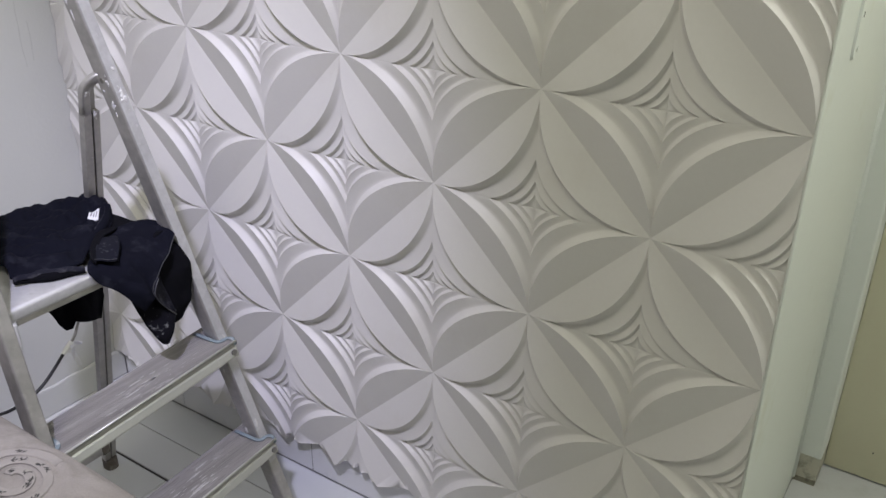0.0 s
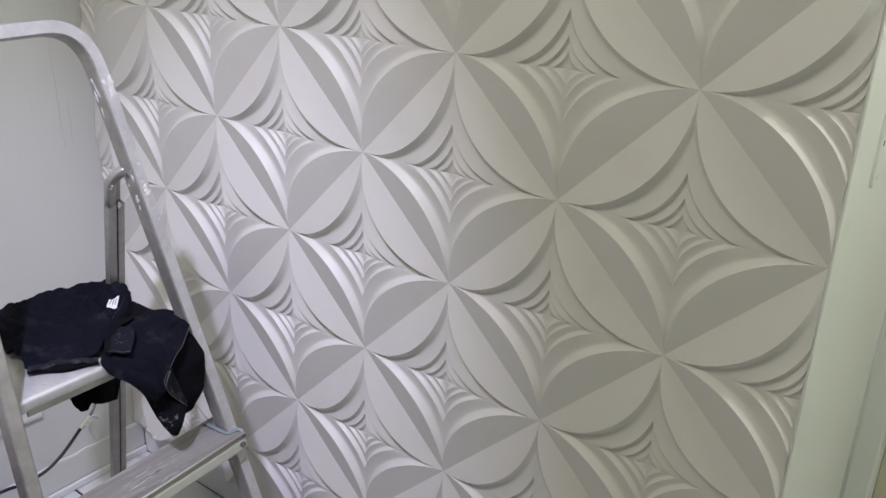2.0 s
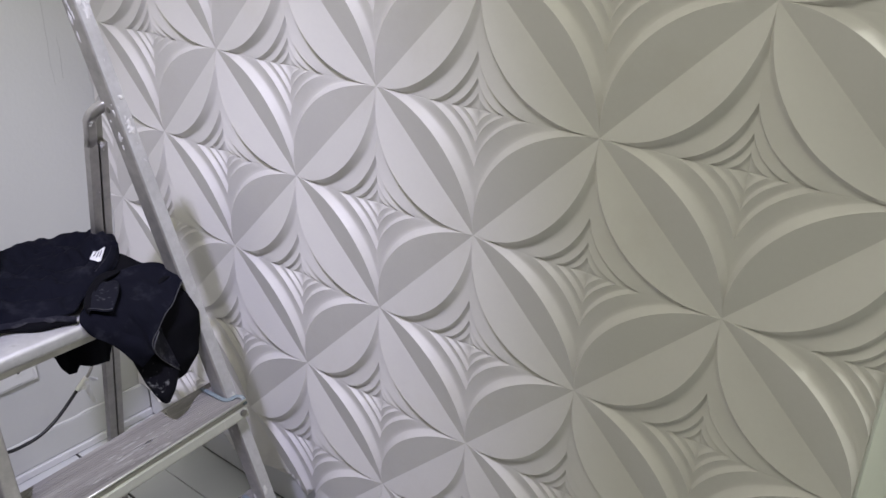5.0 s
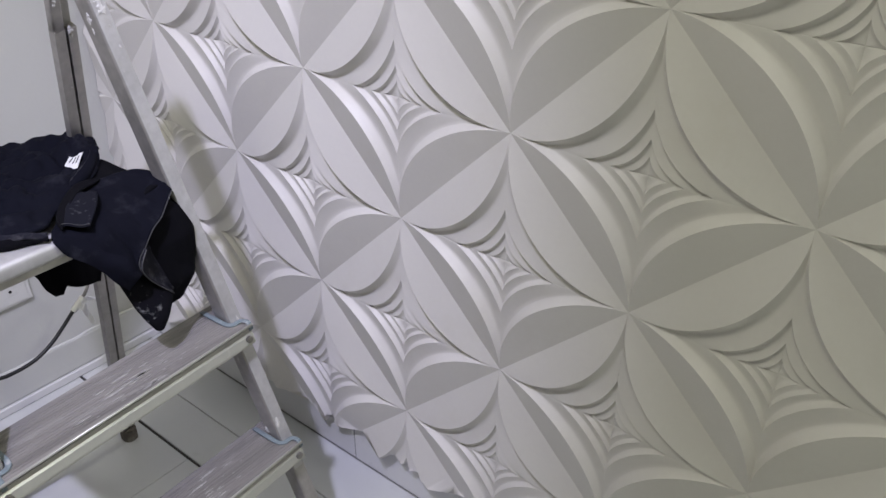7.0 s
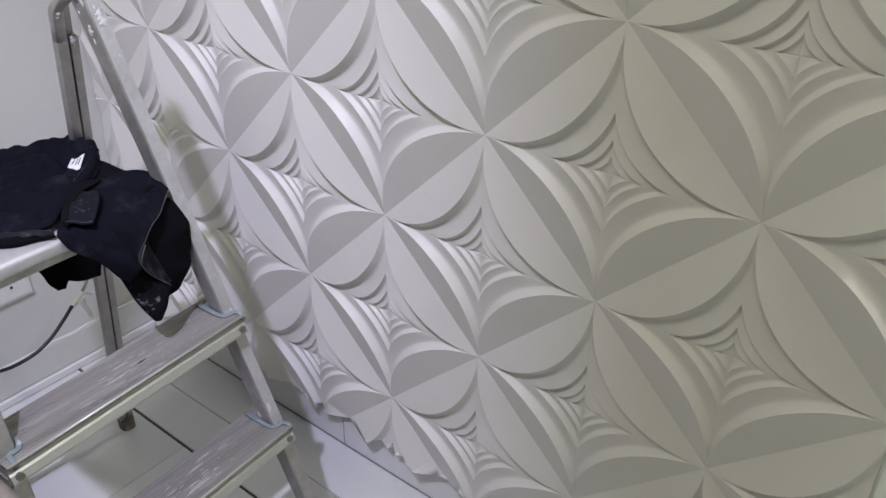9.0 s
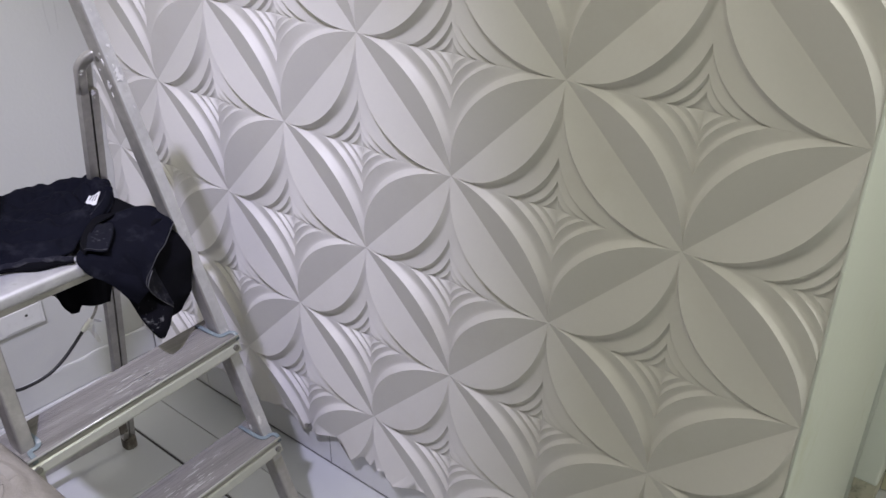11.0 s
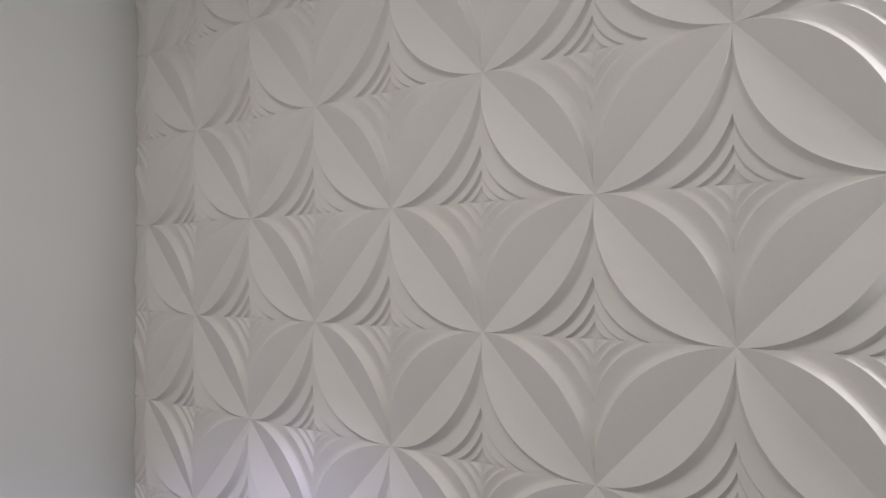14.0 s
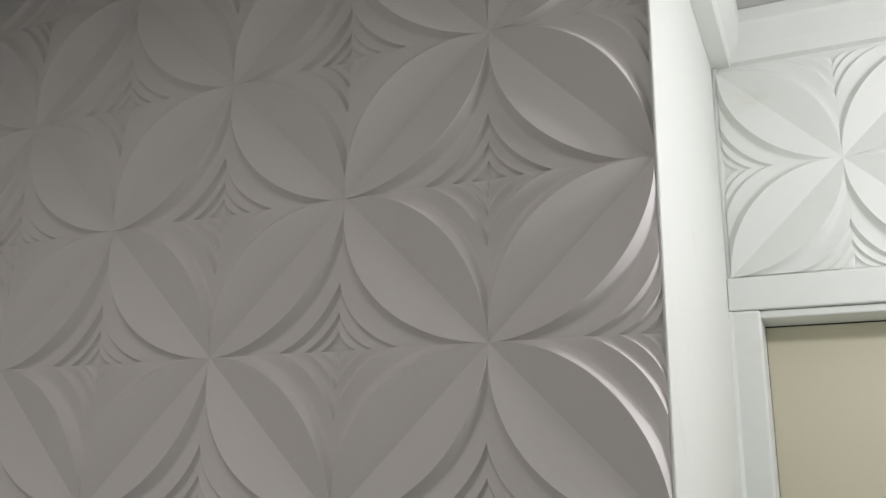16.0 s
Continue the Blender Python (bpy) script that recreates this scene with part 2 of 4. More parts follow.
def sheet(fn, nu, nv, thick=0.003):
    """A sheet with thickness from fn(u, v) to a place."""
    bm = bmesh.new()
    p = np.array([[fn(i / nu, j / nv) for j in range(nv + 1)] for i in range(nu + 1)])
    du, dv = np.gradient(p, axis=0), np.gradient(p, axis=1)
    nrm = np.cross(du, dv)
    nrm /= np.maximum(np.linalg.norm(nrm, axis=2, keepdims=True), 1e-9)
    top = [[bm.verts.new(p[i, j] + nrm[i, j] * thick / 2) for j in range(nv + 1)] for i in range(nu + 1)]
    low = [[bm.verts.new(p[i, j] - nrm[i, j] * thick / 2) for j in range(nv + 1)] for i in range(nu + 1)]
    for i in range(nu):
        for j in range(nv):
            bm.faces.new((top[i][j], top[i + 1][j], top[i + 1][j + 1], top[i][j + 1]))
            bm.faces.new((low[i][j], low[i][j + 1], low[i + 1][j + 1], low[i + 1][j]))
    rim = [(i, 0) for i in range(nu)] + [(nu, j) for j in range(nv)] + [(i, nv) for i in range(nu, 0, -1)] + [(0, j) for j in range(nv, 0, -1)]
    for (a, b), (c, d) in zip(rim, rim[1:] + rim[:1]):
        bm.faces.new((top[a][b], low[a][b], low[c][d], top[c][d]))
    return bm


def curve(points):
    """A smooth line through points, as a function of 0 to 1."""
    pts = [Vector(p) for p in points]

    def at(t):
        t = min(max(t, 0.0), 1.0) * (len(pts) - 1)
        i = min(int(t), len(pts) - 2)
        f = t - i
        p0, p1, p2, p3 = pts[max(i - 1, 0)], pts[i], pts[i + 1], pts[min(i + 2, len(pts) - 1)]
        return 0.5 * (2 * p1 + (p2 - p0) * f + (2 * p0 - 5 * p1 + 4 * p2 - p3) * f * f + (3 * p1 - p0 - 3 * p2 + p3) * f ** 3)

    return at


def thing(name, place, label, category, group=""):
    ob = new(name)
    ob.location = place
    ob.empty_display_size = 0.05
    bpy.context.view_layer.update()
    return tagged(ob, label, category, group)


def local(bm, place):
    bmesh.ops.translate(bm, verts=bm.verts[:], vec=-Vector(place))
    return bm


def structure(name, bm, mat, label, category, smooth=False):
    return tagged(part(name, bm, mat, smooth=smooth), label, category, kind="structure")


# ---- the shell of the room ----
LEFT, RIGHT, BACK, CEILING = -1.25, 2.1, -3.0, 2.735
SIDE, FAR = 0.4035, 0.66
structure("wall_north", box(LEFT - 0.12, SIDE - 0.0205, 0.020, 0.14, -0.05, CEILING), BARE, "bare plastered wall behind the relief panels", "wall")
structure("wall_west", box(LEFT - 0.12, LEFT, BACK, 0.0195, -0.05, CEILING), WALL, "scuffed off-white painted wall beside the ladder", "wall")
structure("wall_side", join(box(SIDE - 0.0029, SIDE, -0.0012, FAR - 0.0005, -0.05, CEILING, 0.001, 2), box(SIDE - 0.019, SIDE - 0.0031, 0.0206, FAR - 0.001, -0.05, CEILING)), GLOSS, "white enamelled return wall and corner beside the doorway", "wall")
structure("wall_far", join(box(SIDE - 0.12, 2.2, FAR, FAR + 0.14, 2.232, CEILING), box(1.32, 2.2, FAR, FAR + 0.14, -0.05, 2.231)), GLOSS, "white wall above the beige door", "wall")
# Added out of view; pale so that it reflects light onto the panels.
structure("wall_east", box(RIGHT, RIGHT + 0.12, BACK, FAR - 0.001, -0.05, CEILING), WALL, "unseen added wall, pale to bounce light from the right", "wall")
# Never in view; its dark colour is chosen to hold back bounced light.
structure("wall_south", box(LEFT - 0.12, RIGHT + 0.12, BACK - 0.12, BACK - 0.001, -0.05, CEILING), LOW_BOUNCE, "unseen back wall, coloured dark to cut bounced light", "wall")
structure("ceiling", box(LEFT - 0.12, 2.25, BACK - 0.12, FAR + 0.14, CEILING + 0.001, CEILING + 0.12), CEIL, "plain white painted ceiling with small nail holes", "ceiling")

# ---- floor ----
GAP = 0.0015
floor = structure("floor", box(LEFT - 0.12, RIGHT + 0.12, BACK - 0.12, FAR + 0.14, -0.06, -0.003), GROUT, "white glazed floor tiles with dark open joints", "floor")


def floor_tiles():
    """Rows of tiles; one open joint runs along the room near the wall."""
    rng = random.Random(4)
    rows = [(-0.100 + GAP / 2, 0.0125), (-0.205 + 0.0028, -0.100 - GAP / 2)]
    y = -0.205 - 0.0028
    while y > BACK:
        rows.append((y - 0.45 + GAP, y))
        y -= 0.45
    rows.append((0.0132, FAR + 0.1))
    shared = {}
    for k, (y0, y1) in enumerate(rows):
        x = LEFT
        step = 0.45
        first = 0.425 if k > 1 else 2.0 - k * 0.3
        if k == len(rows) - 1:
            x, first = 0.4042, 0.45
        while x < RIGHT:
            x1 = min(x + (first if first else 1.5 if k < 2 else step), RIGHT)
            first = None
            key = (round(x1 - x, 3), round(y1 - y0, 3))
            if key not in shared:
                w, d = x1 - x - GAP, y1 - y0 - 0.0004
                bm = box(-w / 2, w / 2, -d / 2, d / 2, -0.009, 0.0, 0.0012, 1)
                me = bpy.data.meshes.new("floor_tile")
                bm.to_mesh(me)
                bm.free()
                me.materials.append(TILE)
                shared[key] = me
            ob = new("floor_tile", shared[key])
            ob.location = ((x + x1) / 2, (y0 + y1) / 2, rng.uniform(-0.0006, 0.0004))
            ob.parent = floor
            x = x1


floor_tiles()
part("open_joint", box(LEFT, RIGHT, -0.2072, -0.2028, -0.0035, -0.0016), JOINT, floor)

# ---- skirting ----
skirting_north = structure("baseboard_north", box(LEFT + 0.013, SIDE - 0.0045, 0.0145, 0.0195, 0.0, 0.094), GROUT, "ceramic skirting below the torn panel edge", "baseboard")
for x0, x1 in ((LEFT + 0.013, -1.011), (-1.0095, -0.5605), (-0.5575, -0.11), (-0.1085, 0.34), (0.3415, 0.3985)):
    part("skirting_tile", box(x0, x1, 0.0128, 0.0193, 0.0025, 0.098, 0.0012, 1), SKIRT, skirting_north)
skirting_west = structure("baseboard_west", box(LEFT + 0.0005, LEFT + 0.005, BACK, 0.0125, 0.018, 0.092), GROUT, "painted skirting with a chipped top edge", "baseboard")
for y0, y1 in ((-0.4465, 0.0124), (-0.896, -0.448), (-1.346, -0.8975), (-1.796, -1.3475), (-2.4, -1.7975), (BACK + 0.01, -2.4015)):
    part("skirting_tile", box(LEFT + 0.001, LEFT + 0.0105, y0, y1, 0.0225, 0.098, 0.0014, 1), WALL, skirting_west)
part("floor_strip", box(LEFT + 0.0008, LEFT + 0.016, BACK + 0.01, 0.0124, 0.0004, 0.0205, 0.002, 1), SKIRT, skirting_west)


def paint_ridge():
    """The uneven bead of old paint along the skirting's top."""
    pts = []
    for k in range(60):
        y = 0.01 - 0.9 * k / 59
        pts.append((LEFT + 0.006 + 0.002 * noise.noise((y * 30, 0, 0)), y, 0.0985 + 0.003 * noise.noise((y * 23, 3, 0))))
    return sweep(pts, [(a * (1.0), b) for a, b in disc(0.0042, 6)], (0, 0, 1))


part("paint_ridge", paint_ridge(), WALL, skirting_west, smooth=True)


def hairline(y, z0, z1, seed):
    """A fine crack wandering down the painted wall, tapering at both ends."""
    bm = bmesh.new()
    rows = []
    for k in range(41):
        t = k / 40
        z = z0 + (z1 - z0) * t
        yy = y + 0.006 * noise.noise((z * 14, seed, 0)) + 0.002 * noise.noise((z * 70, seed, 3))
        half = 0.00012 + 0.00035 * math.sin(math.pi * t) * (0.6 + 0.4 * noise.noise((z * 40, 1, seed)))
        rows.append([bm.verts.new((LEFT + d, yy + e, z)) for d, e in ((0.0002, -half), (0.0005, 0.0), (0.0002, half))])
    for a, b in zip(rows, rows[1:]):
        bm.faces.new((a[0], a[1], b[1], b[0]))
        bm.faces.new((a[1], a[2], b[2], b[1]))
    return bm


for y, z0, z1, seed in ((-0.088, 1.16, 0.90, 1.0), (-0.066, 1.00, 0.91, 5.0)):
    part("hairline_crack", hairline(y, z0, z1, seed), CRACK, bpy.data.objects["wall_west"])

# ---- relief panels ----
H = 0.20          # half a panel
Z0 = 1.03         # height of a joint crossing
SLOPE = 0.30      # of the petals' folded halves
RINGS = [0.0, 0.165, 0.260, 0.335, 0.4142]   # terraces as circles round the panel's corners
SCALES = [1.0, 0.48, 0.266, 0.147, 0.0]        # and as smaller stars
STAR = 0.42       # share of the second
RIDGE = [1.0, 0.68, 0.50, 0.35, 0.12]
LOW = [0.27, 0.22, 0.17, 0.11]
BEVEL = 0.33      # share of each terrace taken by its steep side
BACKING = 0.0125


def rim_height(t):
    """Height of the petal's rim at the angle t round the corner."""
    return SLOPE * H * max(0.0, math.cos(t) + math.sin(t) - 1) / math.sqrt(2)


def star_point(k, s, f):
    """(a, b, height) inside the star-shaped hollow: s of the way through terrace k, f of the way round its quarter."""
    delta = RINGS[k] + (RINGS[k + 1] - RINGS[k]) * s
    lam = SCALES[k] + (SCALES[k + 1] - SCALES[k]) * s
    r = 1 + min(delta, math.sqrt(2) - 1)
    t0 = math.acos(1 / r)
    t = t0 + (math.pi / 2 - 2 * t0) * f
    u = math.pi / 2 * f
    w = STAR
    a = max(0.0, (1 - w) * (1 - r * math.cos(t)) + w * lam * (1 - math.cos(u)))
    b = max(0.0, (1 - w) * (1 - r * math.sin(t)) + w * lam * (1 - math.sin(u)))
    edge = (1 - w) * rim_height(t) + w * rim_height(u)
    if s < BEVEL:
        h = LOW[k] + (RIDGE[k] - LOW[k]) * (1 - s / BEVEL) ** 1.2
    else:
        h = LOW[k] + (RIDGE[k + 1] - LOW[k]) * ((s - BEVEL) / (1 - BEVEL)) ** 1.4
    return a, b, edge * h - 0.008 * delta


def stops_of(k):
    return (0.0, 0.012, 0.06, 0.12, 0.18, 0.24, 0.30, 0.34, 0.50, 0.72, 0.975, 1.0) if k < 3 else (0.0, 0.03, 0.20, 0.38, 0.6, 1.0)


def wedge(n=20):
    """A quarter of a star and its petal half as grids of (a, b, height): a and b run from the star's centre, in half panels."""
    petal = []
    for i in range(n + 1):
        t = math.pi / 2 * i / n
        a, b = 1 - math.cos(t), 1 - math.sin(t)
        d = (1 - (a + b)) / 2
        petal.append([(a, b, rim_height(t)), (a + d, b + d, 0.0)])
    return [petal] + [[[star_point(k, s, i / n) for s in stops_of(k)] for i in range(n + 1)] for k in range(4)]


def panel_data(shrink=1.0, shrink_z=0.9997):
    """Vertices and faces of one whole panel, centred on its middle crossing; it faces -y."""
    verts, faces = [], []

    def grid(rows, flip):
        base, w = len(verts), len(rows[0])
        for row in rows:
            verts.extend(row)
        for i in range(len(rows) - 1):
            for j in range(w - 1):
                q = [base + i * w + j, base + i * w + j + 1, base + (i + 1) * w + j + 1, base + (i + 1) * w + j]
                faces.append(q[::-1] if flip else q)

    for cx, cz in ((1, 0), (-1, 0), (0, 1), (0, -1)):
        for sx in (1, -1):
            for sz in (1, -1):
                if abs(cx + sx * 0.5) > 1 or abs(cz + sz * 0.5) > 1:
                    continue
                for patch in wedge():
                    rows = [[((cx + sx * a) * H * shrink, -h, (cz + sz * b) * H * shrink_z) for a, b, h in row] for row in patch]
                    grid(rows, sx * sz < 0)
    for side in range(4):
        strip = []
        axis = [star_point(k, s, 0.0)[1:] for k in range(4) for s in stops_of(k)]
        for s, h in [(-p, h) for p, h in axis] + axis[::-1]:
            y = -h
            c, d = (math.cos(math.pi / 2 * side), math.sin(math.pi / 2 * side))
            x, z = (c - s * d) * H * shrink, (d + s * c) * H * shrink_z
            strip.append([(x, y, z), (x, BACKING, z)])
        grid(strip, True)
    return verts, faces


PANEL_VERTS, PANEL_FACES = panel_data()


def panel_mesh():
    me = bpy.data.meshes.new("panel")
    me.from_pydata(PANEL_VERTS, [], PANEL_FACES)
    me.polygons.foreach_set("use_smooth", [True] * len(me.polygons))
    me.materials.append(PLASTER)
    return me


def torn_profile():
    """A broken line along the wall: long slanting breaks with short steps between; past the ladder it goes on at random."""
    breaks = [(-1.26, 0.104), (-1.21, 0.098), (-1.136, 0.095), (-1.02, 0.104), (-0.95, 0.100), (-0.905, 0.107), (-0.86, 0.099), (-0.852, 0.090), (-0.815, 0.095), (-0.73, 0.106), (-0.66, 0.101),
              (-0.635, 0.086), (-0.617, 0.083), (-0.612, 0.102), (-0.589, 0.099), (-0.581, 0.089), (-0.52, 0.107), (-0.456, 0.083), (-0.437, 0.104), (-0.412, 0.095), (-0.401, 0.102),
              (-0.390, 0.092), (-0.373, 0.097), (-0.363, 0.078), (-0.281, 0.099), (-0.263, 0.098), (-0.242, 0.089)]
    xs, zs = [list(c) for c in zip(*breaks)]
    rng = random.Random(8)
    x = -0.19
    while x < 0.5:
        xs.append(x)
        zs.append(rng.uniform(0.080, 0.106))
        x += rng.choice((0.006, rng.uniform(0.03, 0.10)))
    return xs, zs


TORN_X, TORN_Z = torn_profile()


def torn_edge(x):
    """Height of the broken lower edge of the bottom panels."""
    return float(np.interp(x, TORN_X, TORN_Z))


def cut_panel(me, cx, cz, x0=None, z1=None, torn=False, flatten=1.0):
    """The panel cut to fit at the left wall, the ceiling or the broken foot."""
    bm = bmesh.new()
    bm.from_mesh(me)
    for v in bm.verts:
        if v.co.y < 0.011:
            v.co.y *= flatten
    if x0 is not None:
        bmesh.ops.bisect_plane(bm, geom=bm.verts[:] + bm.edges[:] + bm.faces[:], plane_co=(x0 - cx, 0, 0), plane_no=(-1, 0, 0), clear_outer=True)
    if z1 is not None:
        bmesh.ops.bisect_plane(bm, geom=bm.verts[:] + bm.edges[:] + bm.faces[:], plane_co=(0, 0, z1 - cz), plane_no=(0, 0, 1), clear_outer=True)
    if torn:
        for x, z in zip(TORN_X, TORN_Z):
            if abs(x - cx) < H:
                near = [f for f in bm.faces if f.calc_center_median().z + cz < 0.2]
                geom = list({v for f in near for v in f.verts}) + list({e for f in near for e in f.edges}) + near
                bmesh.ops.bisect_plane(bm, geom=geom, plane_co=(x - cx, 0, 0), plane_no=(1, 0, 0))
        for xa, za, xb, zb in zip(TORN_X, TORN_Z, TORN_X[1:], TORN_Z[1:]):
            near = [f for f in bm.faces if xa < f.calc_center_median().x + cx < xb and f.calc_center_median().z + cz < 0.2]
            if near:
                geom = list({v for f in near for v in f.verts}) + list({e for f in near for e in f.edges}) + near
                bmesh.ops.bisect_plane(bm, geom=geom, plane_co=(xa - cx, 0, za - cz), plane_no=(za - zb, 0, xb - xa))
        gone = [f for f in bm.faces if f.calc_center_median().z + cz < torn_edge(f.calc_center_median().x + cx)]
        bmesh.ops.delete(bm, geom=gone, context="FACES")
        low = {v for v in bm.verts if abs(v.co.z + cz - torn_edge(v.co.x + cx)) < 0.0004}
        rim = [e for e in bm.edges if e.is_boundary and all(v in low for v in e.verts)]
        back = {}
        for e in rim:
            for v in e.verts:
                if v not in back:
                    back[v] = bm.verts.new((v.co.x, BACKING, v.co.z + 0.004))
        for e in rim:
            a, b = e.verts
            try:
                bm.faces.new((a, b, back[b], back[a]))
            except ValueError:
                pass
    out = bpy.data.meshes.new("panel")
    out.materials.append(PLASTER)
    bm.to_mesh(out)
    bm.free()
    return out


def lay_panels(parent):
    whole = panel_mesh()
    rng = random.Random(11)
    for col in range(-7, 2, 2):
        for row in range(-5, 10, 2):
            cx, cz = col * H, Z0 + row * H
            me = whole
            if col == -7:
                me = cut_panel(me, cx, cz, x0=LEFT + 0.001, flatten=0.5)
            if row == 9:
                me = cut_panel(me, cx, cz, z1=CEILING - 0.001, flatten=0.4)
            if row == -5:
                me = cut_panel(me, cx, cz, torn=True)
            ob = new("panel", me)
            ob.parent = parent
            edge = col == -7 or row == 9
            tilt = 0.0 if edge else 0.04
            lean = (1.1, 1.7) if (col, row) == (1, 7) else (0.4, 0.8) if (col, row) == (-1, 7) else (0.0, 0.0)
            ob.matrix_basis = pose(cx, rng.uniform(-0.0003, 0.0003), cz, lean[0] + rng.uniform(-tilt, tilt), 0 if row == -5 else rng.uniform(-tilt, tilt) * 0.6, lean[1] + rng.uniform(-tilt, tilt))
    return whole


LIT_PANEL = lay_panels(bpy.data.objects["wall_north"]).copy()
# Same plaster as the main wall; the whiter enamel stands in for stronger light.
LIT_PANEL.materials[0] = GLOSS
for cx in (0.612, 1.012):
    ob = new("panel", LIT_PANEL)
    ob.parent = bpy.data.objects["wall_far"]
    ob.matrix_basis = pose(cx, FAR - 0.0128, 2.436)

# paint that fills the edges of the far panels and the corner by the door post
for name, line, r in (
    ("caulk", [(SIDE + 0.0042, FAR - 0.0075, z) for z in (2.233, 2.45, 2.646)], 0.0072),
    ("caulk", [(x, FAR - 0.0075, 2.2330) for x in (SIDE + 0.002, 0.75, 1.21)], 0.0045),
    ("caulk", [(SIDE - 0.0005, FAR - 0.0285, z) for z in (0.012, 0.9, 2.17)], 0.0075),
):
    part(name, sweep(line, disc(r, 10), (0.6, 0.8, 0) if line[0][2] != line[-1][2] else (0, 0, 1)), GLOSS, bpy.data.objects["wall_far"], smooth=True)

# ---- doorway ----
part("bead", sweep([(SIDE - 0.0012, -0.0010, z) for z in (0.0, 0.9, 1.8, CEILING)], disc(0.0024, 8), (1, 0, 0)), GLOSS, bpy.data.objects["wall_side"], smooth=True)


def strike_plate():
    base = (SIDE + 0.001, 0.150, 1.165)
    root = thing("strike_plate", base, "painted-over lock plate let into the white corner post", "lock plate")
    plate = []
    for k in range(28):
        t = 2 * math.pi * k / 28
        c, s = math.cos(t), math.sin(t)
        plate.append((0.024 * math.copysign(abs(c) ** 0.6, c), 0.062 * math.copysign(abs(s) ** 0.25, s)))
    bm = bmesh.new()
    top = [bm.verts.new((0.003, a * 0.9, b * 0.97)) for a, b in plate]
    low = [bm.verts.new((-0.0009, a, b)) for a, b in plate]
    bm.faces.new(top)
    for i in range(28):
        bm.faces.new((low[i], low[(i + 1) % 28], top[(i + 1) % 28], top[i]))
    part("plate", bm, GLOSS, root)
    part("slot", box(0.0025, 0.0034, -0.006, 0.000, 0.022, 0.033, 0.0004, 1), DARK, root, "dark latch slot")
    part("slot", box(0.0025, 0.0034, -0.004, 0.001, -0.004, 0.004, 0.0004, 1), DARK, root, "dark bolt slot")
    for z in (0.047, -0.047):
        part("screw", local(sweep([(0.0025, 0, z), (0.0042, 0, z)], disc(0.004, 8), (0, 1, 0)), (0, 0, 0)), GLOSS, root)
    return root


strike_plate()


def chipped_post(x0, x1, y0, y1, z0, z1):
    """A post's lower end with a ragged upper edge and knocked corners."""
    rng = random.Random(12)
    bm = bmesh.new()
    outline = []
    for k in range(10):
        t = k / 9
        outline.append((x0 + (x1 - x0) * t, y0 + 0.003 * max(0.0, t - 0.7) / 0.3))
    outline += [(x1, y0 + 0.012), (x1, y1), (x0, y1)]
    low = [bm.verts.new((x, y, z0)) for x, y in outline]
    mid = [bm.verts.new((x + rng.uniform(-0.0012, 0.0004), y + rng.uniform(-0.0002, 0.0014), (z0 + z1) / 2 + rng.uniform(-0.006, 0.006))) for x, y in outline]
    top = [bm.verts.new((x, y, z1 + 0.012 * rng.random())) for x, y in outline]
    for a, b in ((low, mid), (mid, top)):
        for i in range(len(outline)):
            j = (i + 1) % len(outline)
            bm.faces.new((a[i], a[j], b[j], b[i]))
    bm.faces.new(top)
    bm.faces.new(low[::-1])
    return bm


def doorway():
    base = (0.44, FAR, 0.0)
    root = thing("door", base, "closed beige painted door in a white enamelled frame", "door")
    for name, bm, mat in (
        ("jamb", box(SIDE - 0.006, 0.456, FAR - 0.028, 0.73, 0.078, 2.172, 0.006, 4), GLOSS),
        ("jamb", box(1.285, 1.319, FAR - 0.028, 0.73, 0.0, 2.172, 0.003), GLOSS),
        ("lintel", join(box(SIDE + 0.0005, 1.319, FAR - 0.028, 0.73, 2.1725, 2.231, 0.003), box(0.454, 1.284, FAR - 0.018, 0.73, 2.158, 2.172, 0.003)), GLOSS),
        ("worn_paint", chipped_post(SIDE + 0.0008, 0.4555, FAR - 0.0272, 0.729, 0.016, 0.0795), WORN_PAINT),
        ("jamb_foot", box(SIDE + 0.0008, 0.4545, FAR - 0.0265, 0.729, 0.0, 0.0165, 0.002), GRIME),
    ):
        part(name, local(bm, base), mat, root, {"jamb_foot": "grimy water-worn wooden foot", "worn_paint": "scraped paint above the foot of the post"}.get(name, ""))
    leaf = part("leaf", local(box(0.456, 1.282, 0.727, 0.765, 0.004, 2.156, 0.002), base), BEIGE, root, "plain beige door leaf")
    part("scratch", local(box(0.55, 0.553, 0.7262, 0.7275, 0.08, 0.083), base), DARK, leaf)
    return root


doorway()


COVE = [(0, 0), (0.010, 0.004), (0.016, 0.014), (0.026, 0.028), (0.039, 0.041), (0.054, 0.052), (0.060, 0.058), (0.060, 0.085), (0, 0.085)]
SQUARE = [(0, 0), (0.032, 0.0), (0.035, 0.003), (0.038, 0.014), (0.050, 0.030), (0.058, 0.050), (0.060, 0.085), (0, 0.085)]


def crown(points, side_in, section):
    """Cornice of the given section carried along points; it steps out along side_in."""
    bm = bmesh.new()
    rings = []
    for p in points:
        rings.append([bm.verts.new(Vector(p) + Vector(side_in) * a + Vector((0, 0, b))) for a, b in section])
    for i in range(len(section)):
        j = (i + 1) % len(section)
        bm.faces.new((rings[0][i], rings[0][j], rings[1][j], rings[1][i]))
    bm.faces.new(rings[0])
    bm.faces.new(rings[1][::-1])
    return bm


